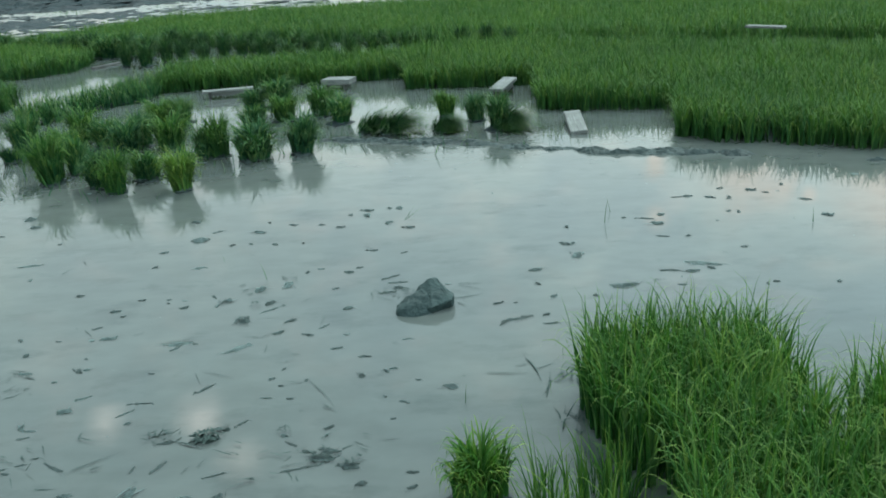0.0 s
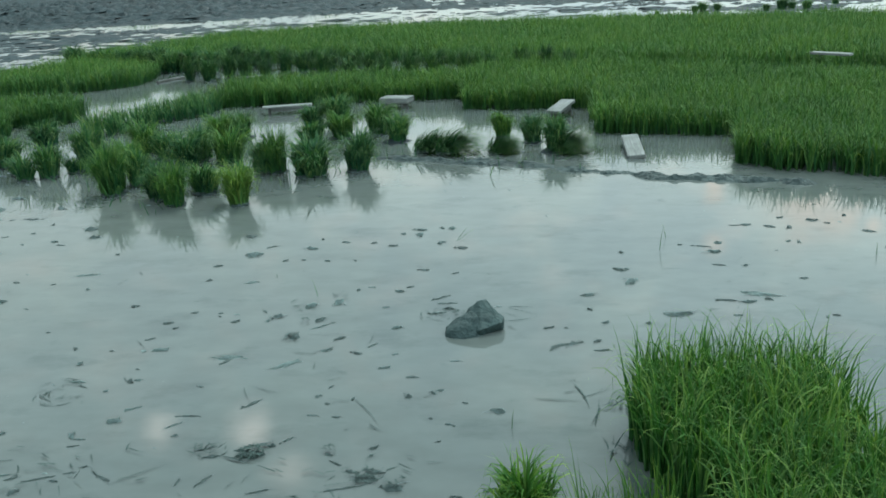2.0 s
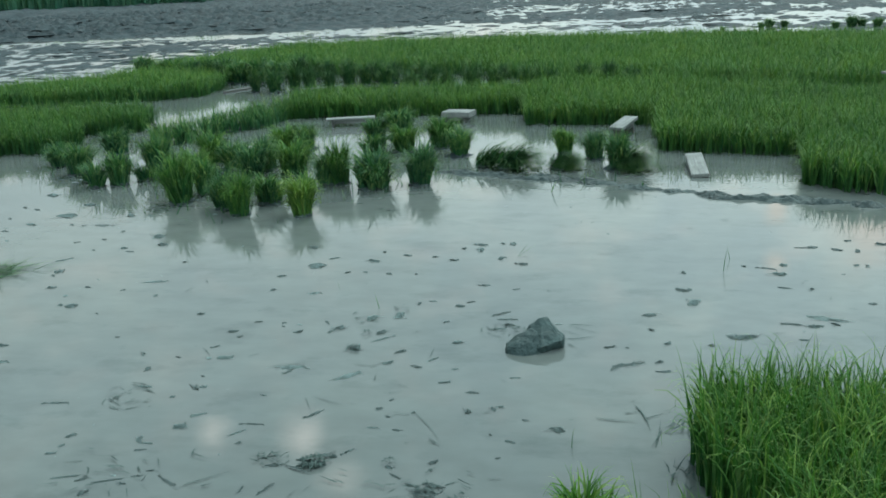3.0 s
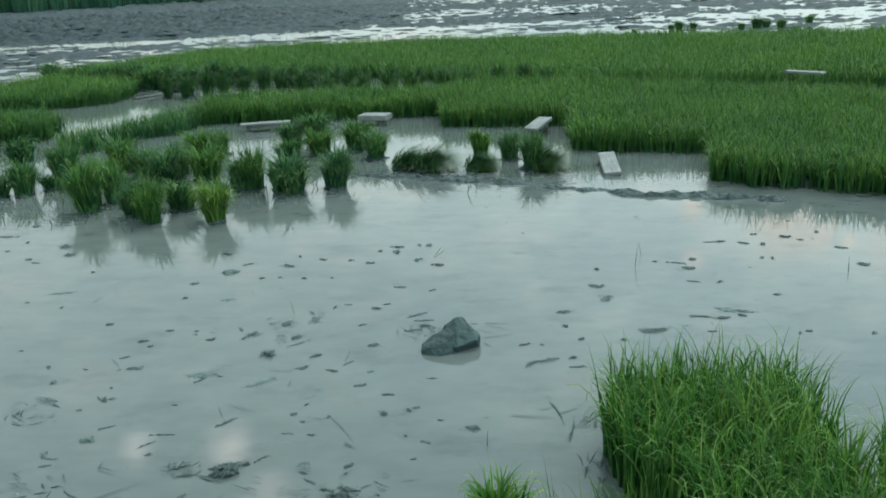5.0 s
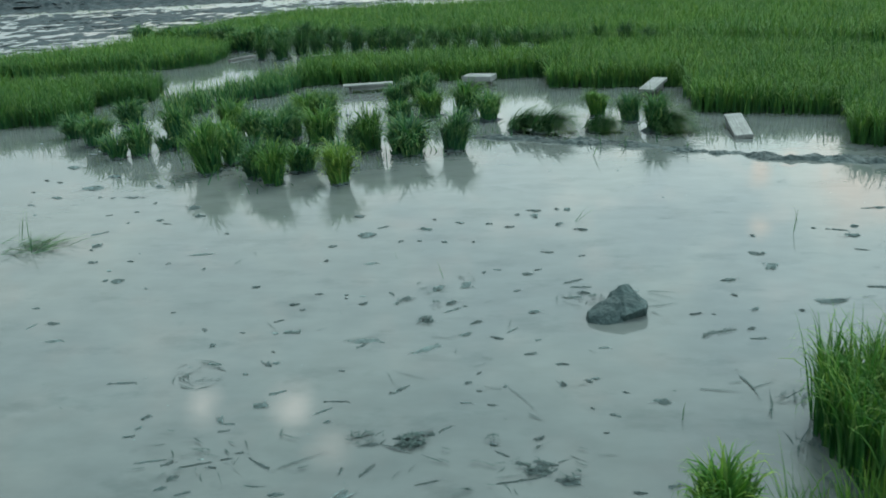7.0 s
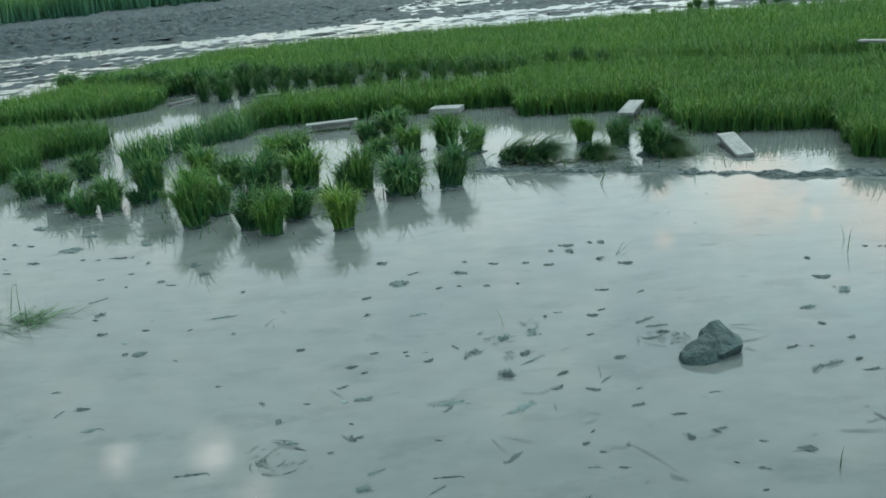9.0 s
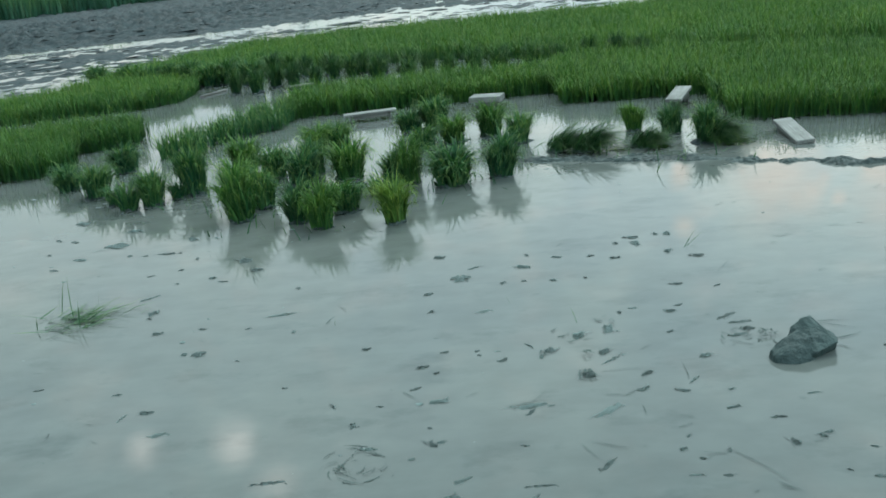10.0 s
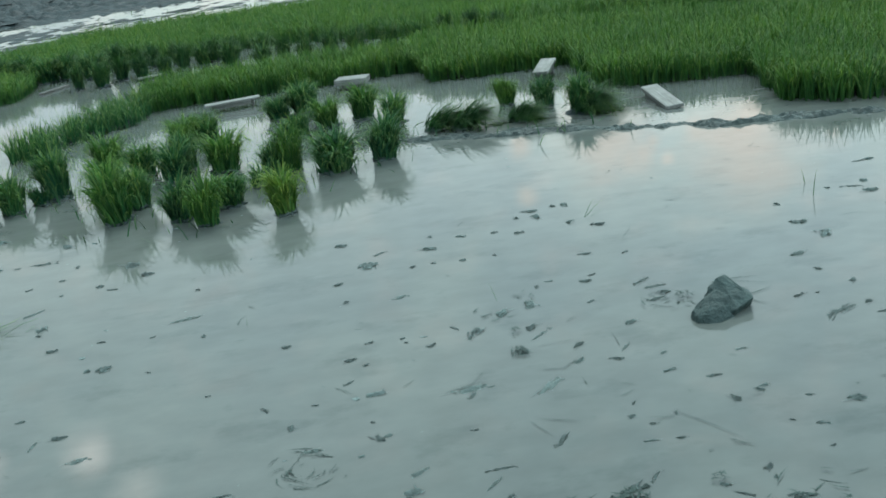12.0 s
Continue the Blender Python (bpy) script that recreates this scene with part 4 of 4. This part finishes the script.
PATCHES += [(-3.27, 5.01, 0.04, 0.015, 9), (-2.19, 4.89, 0.02, 0.014, 0), (-2.47, 5.18, 0.03, 0.015, -14), (-1.78, 4.69, 0.03, 0.015, -4), (-1.58, 4.51, 0.02, 0.016, 12), (-1.25, 4.36, 0.03, 0.014, -5),
           (-0.74, 4.14, 0.05, 0.014, -1), (-0.71, 4.23, 0.02, 0.014, -10), (-1.77, 4.39, 0.07, 0.024, -4)]
# single stems: x, y, length, heading
STRAWS = [(-1.59, 6.38, 0.13, -13), (-2.34, 6.36, 0.05, 72), (-2.46, 6.17, 0.06, 29), (-2.22, 6.18, 0.05, -1), (-1, 4.34, 0.11, -16), (-1.07, 4.35, 0.15, -68), (-1.28, 3.66, 0.21, 42), (-0.89, 3.65, 0.06, 76),
          (-0.85, 3.69, 0.06, 79), (-1.11, 6.36, 0.09, 56), (-0.38, 5.83, 0.19, 54), (-0.47, 5.07, 0.09, -40), (-0.41, 5, 0.05, -7), (-0.81, 5.04, 0.07, 36), (-0.97, 4.87, 0.25, 1), (-0.67, 4.77, 0.15, 85),
          (-0.14, 5.12, 0.13, -25), (-0.11, 5.17, 0.17, -24), (-0.12, 5.02, 0.16, 4), (-0.11, 5.19, 0.13, 3), (-0.1, 4.97, 0.07, -41), (0.29, 5.33, 0.06, -1), (-0.2, 6.45, 0.14, 26), (-0.07, 6.17, 0.05, 10)]
STRAWS += [(0.26, 6.38, 0.13, -8), (-0.27, 5.54, 0.06, -8), (-0.27, 5.34, 0.05, 17), (-0.34, 4.58, 0.04, -23), (-0.76, 4.42, 0.08, 20), (-0.61, 4.26, 0.26, -50), (-0.52, 4.08, 0.08, -45), (0.05, 4.29, 0.17, -8),
          (0.15, 4.34, 0.08, 11), (0.19, 4.4, 0.2, -63), (0.28, 4.22, 0.13, -101), (0.26, 4.1, 0.21, 81), (0.22, 4.3, 0.12, 37), (-0.58, 3.68, 0.11, 17), (0.6, 5.69, 0.18, 7), (0.76, 5.15, 0.07, 11),
          (1.37, 5.69, 0.08, -14), (0.68, 6.99, 0.12, -55), (0.68, 6.96, 0.12, 57), (-0.02, 6.26, 0.13, 17), (-3.08, 4.49, 0.1, 9), (-1.24, 4.64, 0.16, 56), (-1.32, 4.63, 0.18, 10), (-1.04, 4.36, 0.14, -15)]
STRAWS += [(-0.52, 4.06, 0.07, -27), (-1.86, 4.26, 0.12, 70), (-1.82, 4.37, 0.08, 17), (-1.86, 4.26, 0.13, -38), (-0.9, 4.67, 0.08, 37), (-1.71, 4.79, 0.12, -42), (-1.47, 4.72, 0.08, 38), (-0.97, 4.68, 0.12, -4),
          (-1.26, 3.68, 0.2, 45), (-1.08, 3.43, 0.09, 41)]


def lump(k, pieces, material):
    """A ragged scrap of mud and rotten leaf, 1 by 1 and 1 high: low mounds run together, crumbs round them, a few fibres."""
    rng = random.Random(700 + k)
    verts, faces = [], []
    for piece in range(pieces):
        size = rng.uniform(0.50, 0.72) if piece == 0 else rng.uniform(0.30, 0.45) if piece < 3 else rng.uniform(0.08, 0.22)
        reach = 0.0 if piece == 0 else 0.30 if piece < 3 else 0.52
        cx, cy = rng.uniform(-reach, reach), rng.uniform(-reach, reach) * 0.85
        spokes, rings = (16, 4) if piece < 3 else (9, 2)
        slim, base, seed, tilt = rng.uniform(0.55, 0.95), len(verts), 10 * k + piece, rng.uniform(-0.4, 0.4)
        verts.append((cx, cy, 0.5 * size))
        for i in range(1, rings + 1):
            for j in range(spokes):
                a = 2 * math.pi * j / spokes
                u = Vector((math.cos(a), math.sin(a), 0))
                r = i / rings * 0.5 * size * max(0.25, 1 + 0.9 * noise.noise(u * 1.3 + Vector((3.7 * seed, 0, 0))) + 0.8 * noise.noise(u * 3.7 + Vector((0, 5.1 * seed, 0))) + 0.5 * noise.noise(u * 8 + Vector((0, 0, seed))))
                x, y = cx + r * u.x * 1.2, cy + r * u.y * slim + tilt * r * u.x
                z = size * (0.8 * (1 - (i / rings) ** 2) - 0.1) + 0.5 * noise.noise(Vector((x * 8, y * 8, 1.7 * seed)))
                verts.append((x, y, -0.35 if i == rings else z))
        for j in range(spokes):
            b = (j + 1) % spokes
            faces.append((base, base + 1 + j, base + 1 + b))
            for i in range(rings - 1):
                c = base + 1 + i * spokes
                faces.append((c + j, c + spokes + j, c + spokes + b, c + b))
    for _ in range(4):
        a, half, x, y, w, base = rng.gauss(0, 0.7), rng.uniform(0.2, 0.55), rng.uniform(-0.4, 0.4), rng.uniform(-0.4, 0.4), rng.uniform(0.012, 0.030), len(verts)
        for u, v, z in ((-1, 0, 0.05), (0, -1, 0.25), (1, 0, 0.05), (0, 1, 0.25)):
            verts.append((x + half * u * math.cos(a) - w * v * math.sin(a), y + half * u * math.sin(a) + 2 * w * v * math.cos(a), z))
        faces.append((base, base + 1, base + 2, base + 3))
    me = bpy.data.meshes.new("mud_clod")
    me.from_pydata(verts, [], faces)
    me.polygons.foreach_set("use_smooth", np.ones(len(faces), bool))
    me.materials.append(material)
    return me


def build_patches():
    rng = random.Random(8)
    clods, leaves = [lump(k, 6, CLOD) for k in range(14)], [lump(20 + k, 9, SILT) for k in range(14)]
    for x, y, long, wide, turn in PATCHES:
        thick = wide > 0.42 * long
        high = min(0.34 * wide, 0.024) if thick else min(0.16 * wide + 0.002, 0.009)
        ob = new("mud_clod" if thick else "sodden_leaf", (clods if thick else leaves)[rng.randrange(14)])
        ob.matrix_basis = pose(x, y, 0.001, 0, 0, turn) @ Matrix.Diagonal((long * 1.05, wide * 1.2, high, 1))
        if thick:
            tagged(ob, "dark wet mud clod breaking the water surface", "mud clod", "mud clods on the water")
        else:
            tagged(ob, "dark sodden scrap of rice leaf floating on the water", "leaf", "sodden leaves on the water")
    for k, (x, y, long, wide, turn) in enumerate(((-0.875, 3.86, 0.11, 0.11, 3), (-0.46, 3.73, 0.07, 0.06, -8), (-0.36, 3.68, 0.06, 0.05, 10))):
        ob = new("mud_clod", lump(50 + k, 5, SILT if k else WEED_MUD))
        ob.matrix_basis = pose(x, y, 0.002, 0, 0, turn) @ Matrix.Diagonal((long * 1.2, wide * 1.2, 0.020, 1))
        tagged(ob, "heap of grey mud and weed lying in the water", "mud clod", "mud clods on the water")


def build_straws():
    rng = np.random.default_rng(19)
    for x, y, long, turn in STRAWS:
        one, stout = np.ones(1), 1.9 if x > -0.15 and y < 5.2 else 1.0
        me = blades("dead_stem", np.array([[x, y, 0.004]]), long * one, stout * rng.uniform(0.0018, 0.0034) * one, 1.565 * one, 0 * one, radians(turn) * one, 8, rng, rng.normal(0, 0.25, 1))
        me.materials.append(STRAW)
        tagged(new("dead_stem", me), "dead rice stem lying flat on the water", "stem", "dead stems")


build_patches()
build_straws()


def litter():
    """Rotting straw and leaf scraps afloat, thicker in the foreground and round the bundles."""
    rng = np.random.default_rng(21)
    n = 700
    x, y = rng.uniform(-6.0, 3.0, n), 3.0 + 5.2 * rng.uniform(0, 1, n) ** 1.25
    keep = (wobble(x, y, 1.9, 3.0) > -0.15) & ~inside(NEAR_BED, x, y) & (y < 8.0 - 0.42 * x)
    near = np.array([(bx, by) for bx, by, _, _ in BUNDLES for _ in range(16)])
    x = np.concatenate([x[keep], near[:, 0] + rng.normal(0, 0.22, len(near))])
    y = np.concatenate([y[keep], near[:, 1] + rng.normal(-0.08, 0.16, len(near))])
    n = len(x)
    me = blades("floating_straw", np.stack([x, y, np.full(n, 0.003)], 1), rng.gamma(2.0, 0.017, n).clip(0.01, 0.12), rng.uniform(0.0012, 0.0035, n),
                rng.uniform(1.5, 1.57, n), rng.uniform(-0.08, 0.0, n), rng.normal(0.0, 0.7, n) + math.pi * rng.integers(0, 2, n), 4, rng, rng.normal(0, 0.45, n))
    me.materials.append(STRAW)
    tagged(new("floating_straw", me), "scraps of sodden straw scattered over the water", "straw", kind="stuff")


litter()


def tangle(x, y, n, wide, long, seed, turn=0.0):
    """A loose tangle of dead stems, some standing out of the water."""
    rng = np.random.default_rng(seed)
    foot = np.stack([rng.normal(x, wide, n), rng.normal(y, wide * 0.8, n), rng.uniform(0.0, 0.012, n)], 1)
    lean = np.where(rng.uniform(0, 1, n) < 0.06, rng.uniform(0.7, 1.2, n), rng.uniform(1.50, 1.57, n))
    me = blades("straw_tangle", foot, long * rng.uniform(0.25, 0.85, n), rng.uniform(0.003, 0.007, n), lean, rng.uniform(0.0, 0.05, n),
                turn + rng.normal(0, 0.6, n) + math.pi * rng.integers(0, 2, n), 5, rng, rng.normal(0, 0.6, n))
    me.materials.append(STRAW)
    tagged(new("straw_tangle", me), "dark tangle of dead rice stems on the water", "straw", kind="stuff")


for i, (x, y, n, wide, long, turn) in enumerate(((-0.43, 5.12, 8, 0.04, 0.10, 2.5), (-0.38, 5.04, 8, 0.035, 0.08, 0.2), (-1.03, 3.87, 12, 0.035, 0.07, 0.4), (-1.40, 3.72, 14, 0.09, 0.14, -0.4), (-1.62, 3.70, 14, 0.09, 0.12, 0.2),
                                                  (-0.95, 5.32, 6, 0.03, 0.09, 1.5), (-1.08, 5.18, 8, 0.04, 0.08, 0.6), (-0.44, 3.74, 14, 0.08, 0.10, 0.4), (-0.62, 3.66, 12, 0.08, 0.10, 0.2),
                                                  (0.38, 3.95, 34, 0.035, 0.10, 1.2), (0.42, 3.72, 40, 0.04, 0.10, 1.4), (0.36, 4.22, 16, 0.03, 0.10, 0.8), (-2.15, 6.85, 10, 0.10, 0.14, 0.5), (-1.75, 7.55, 10, 0.10, 0.08, 0.2))):
    tangle(x, y, n, wide, long, 200 + i, turn)


def matted_weed(x, y, wide, n, seed):
    """A small dome of matted weed over mud."""
    rng = np.random.default_rng(seed)
    a, r = rng.uniform(0, 2 * math.pi, n), wide * 0.38 * np.sqrt(rng.uniform(0, 1, n))
    foot = np.stack([x + r * np.cos(a), y + 0.75 * r * np.sin(a), 0.020 * (1 - (r / wide * 2) ** 2).clip(0, 1)], 1)
    me = blades("matted_weed", foot, wide * rng.uniform(0.15, 0.38, n), rng.uniform(0.003, 0.008, n), rng.uniform(1.38, 1.56, n), rng.uniform(0.2, 0.5, n), a + rng.normal(0, 1.4, n), 6, rng, rng.normal(0, 1.3, n), 1.3)
    co = np.empty(len(me.vertices) * 3)
    me.vertices.foreach_get("co", co)
    co[2::3] = np.maximum(co[2::3], -0.004)
    me.vertices.foreach_set("co", co)
    me.materials.append(STRAW)
    tagged(new("matted_weed", me), "dark matted clump of weed lying in the water", "weed", "clumps of weed")


for i, (x, y, wide, n) in enumerate(((-0.875, 3.87, 0.12, 60), (-0.46, 3.74, 0.13, 16), (-0.36, 3.70, 0.11, 12), (-1.05, 3.88, 0.10, 20), (-1.02, 4.84, 0.07, 24), (-0.62, 3.90, 0.06, 18), (-1.02, 5.02, 0.06, 22), (-0.33, 5.10, 0.10, 24))):
    matted_weed(x, y, wide, n, 280 + i)


def shoots():
    """Single green leaves standing or leaning out of the open water."""
    rng = np.random.default_rng(305)
    for x, y, high, lean, turn in ((-0.02, 4.07, 0.09, 0.05, 0), (0.62, 6.0, 0.15, 0.1, 20), (0.67, 6.2, 0.10, 0.2, 200), (1.66, 5.88, 0.09, 0.05, 90), (-2.11, 5.49, 0.05, 0.1, 0), (-1.33, 5.62, 0.05, 0.2, 180),
                                   (-0.48, 6.2, 0.15, 1.0, 25), (-0.48, 6.2, 0.13, 0.8, 40), (-0.46, 6.2, 0.10, 1.1, 5), (-1.04, 5.34, 0.10, 0.3, 150), (-3.52, 5.84, 0.24, 0.1, 90)):
        one = np.ones(1)
        me = blades("rice_shoot", np.array([[x, y, -0.01]]), high * one, 0.0045 * one, lean * one, 0.35 * one, radians(turn) * one, 6, rng)
        me.materials.append(WEED)
        tagged(new("rice_shoot", me), "single dull green rice shoot standing in the water", "rice shoot", "lone shoots")


shoots()


def ring_tangle():
    """A clump of weed washed into a ring."""
    rng = np.random.default_rng(260)
    n = 30
    a = rng.uniform(0, 2 * math.pi, n)
    r = rng.normal(0.075, 0.018, n)
    foot = np.stack([-1.80 + r * 1.05 * np.cos(a), 4.30 + r * 1.3 * np.sin(a), rng.uniform(0.001, 0.006, n)], 1)
    me = blades("straw_tangle", foot, rng.uniform(0.03, 0.10, n), rng.uniform(0.002, 0.005, n), rng.uniform(1.5, 1.57, n), np.zeros(n), a + math.pi / 2 + rng.normal(0, 0.4, n), 5, rng, rng.normal(0.9, 0.5, n))
    me.materials.append(STRAW)
    tagged(new("straw_tangle", me), "dark ring of weed washed together on the water", "straw", kind="stuff")


ring_tangle()


def crumbs():
    """Small crumbs of mud that just break the surface."""
    rng = np.random.default_rng(23)
    bm = bmesh.new()
    bmesh.ops.create_icosphere(bm, subdivisions=1, radius=0.5)
    bm.verts.ensure_lookup_table()
    base = np.array([v.co[:] for v in bm.verts])
    tris = np.array([[v.index for v in f.verts] for f in bm.faces])
    bm.free()
    n = 160
    x, y = rng.uniform(-6.0, 3.2, n), 3.0 + 5.0 * rng.uniform(0, 1, n)
    keep = (fbm(x, y, 0.8, 3, 5) > -0.25) & ~inside(NEAR_BED, x, y) & (y < 7.9 - 0.42 * x)
    near = np.array([(bx, by) for bx, by, _, _ in BUNDLES for _ in range(7)])
    x = np.concatenate([x[keep], near[:, 0] + rng.normal(0, 0.17, len(near))])
    y = np.concatenate([y[keep], near[:, 1] + rng.normal(-0.08, 0.12, len(near))])
    n = len(x)
    size = rng.gamma(1.6, 0.008, n).clip(0.006, 0.04)
    co = base[None] * (1 + rng.normal(0, 0.38, (n, len(base), 1))) * np.stack([size * rng.uniform(0.9, 2.0, n), size * 0.8, size * 0.32], 1)[:, None, :]
    co += np.stack([x, y, np.zeros(n)], 1)[:, None, :]
    faces = (tris[None] + len(base) * np.arange(n)[:, None, None]).reshape(-1, 3)
    me = bpy.data.meshes.new("mud_crumbs")
    me.from_pydata(co.reshape(-1, 3).tolist(), [], faces.tolist())
    me.materials.append(CLOD)
    tagged(new("mud_crumbs", me), "small dark crumbs of mud scattered over the water", "mud", kind="stuff")


crumbs()


def far_clods():
    """Ploughed-up clods standing out of the wet mud beyond the beds."""
    rng = np.random.default_rng(29)
    bm = bmesh.new()
    bmesh.ops.create_icosphere(bm, subdivisions=1, radius=0.5)
    bm.verts.ensure_lookup_table()
    base = np.array([v.co[:] for v in bm.verts])
    tris = np.array([[v.index for v in f.verts] for f in bm.faces])
    bm.free()
    n = 9500
    x, y = rng.uniform(-26, 12, n), 13.0 + 24.0 * rng.uniform(0, 1, n) ** 1.1
    keep = (fbm(x * 0.5, y, 0.7, 3, 8) > -0.15) & ~inside(BACK_BED, x, y) & (y > np.interp(x, [-24, -8.9, -7.5, -6.5, -4.9, -2.6, 0.4, 3.6, 8, 12], [13.0, 13.9, 17.2, 19.2, 19.6, 19.4, 19.1, 18.2, 16.6, 15]))
    keep &= rng.uniform(0, 1, n) < np.interp(x, [-24, -6, 4, 12], [1.0, 0.8, 0.25, 0.2])
    x, y = x[keep], y[keep]
    n = len(x)
    size = rng.gamma(2.0, 0.036, n).clip(0.02, 0.26)
    co = base[None] * (1 + rng.normal(0, 0.3, (n, len(base), 1))) * np.stack([size * rng.uniform(1.2, 4.5, n), size * rng.uniform(0.8, 1.6, n), size * rng.uniform(0.12, 0.30, n)], 1)[:, None, :]
    co += np.stack([x, y, np.maximum(ground_height(x, y), -0.01)], 1)[:, None, :]
    faces = (tris[None] + len(base) * np.arange(n)[:, None, None]).reshape(-1, 3)
    me = bpy.data.meshes.new("field_clods")
    me.from_pydata(co.reshape(-1, 3).tolist(), [], faces.tolist())
    me.materials.append(MUD)
    tagged(new("field_clods", me), "dark ploughed-up clods in the wet field", "mud", kind="stuff")


far_clods()


# ---- reeds along the far bank ----
def reeds():
    rng = np.random.default_rng(31)
    n = 22000
    x = rng.uniform(-75, -8, n)
    y = 50.0 + 0.30 * np.maximum(x + 26, 0) + 4.0 * rng.uniform(0, 1, n) + 0.8 * wobble(x, x, 0.7)
    tall = (1.65 + 0.3 * wobble(x, y, 0.5)) * np.clip((-7.0 - x) / 6, 0.35, 1) * rng.normal(1, 0.14, n).clip(0.5, 1.4)
    me = blades("reeds", np.stack([x, y, np.zeros(n)], 1), tall, rng.uniform(0.04, 0.10, n), np.abs(rng.normal(0, 0.10, n)), np.abs(rng.normal(0.5, 0.4, n)), rng.uniform(0, 6.28, n), 3, rng)
    me.materials.append(REED)
    tagged(new("reeds", me), "tall green reeds along the far bank", "reeds", kind="stuff")


reeds()
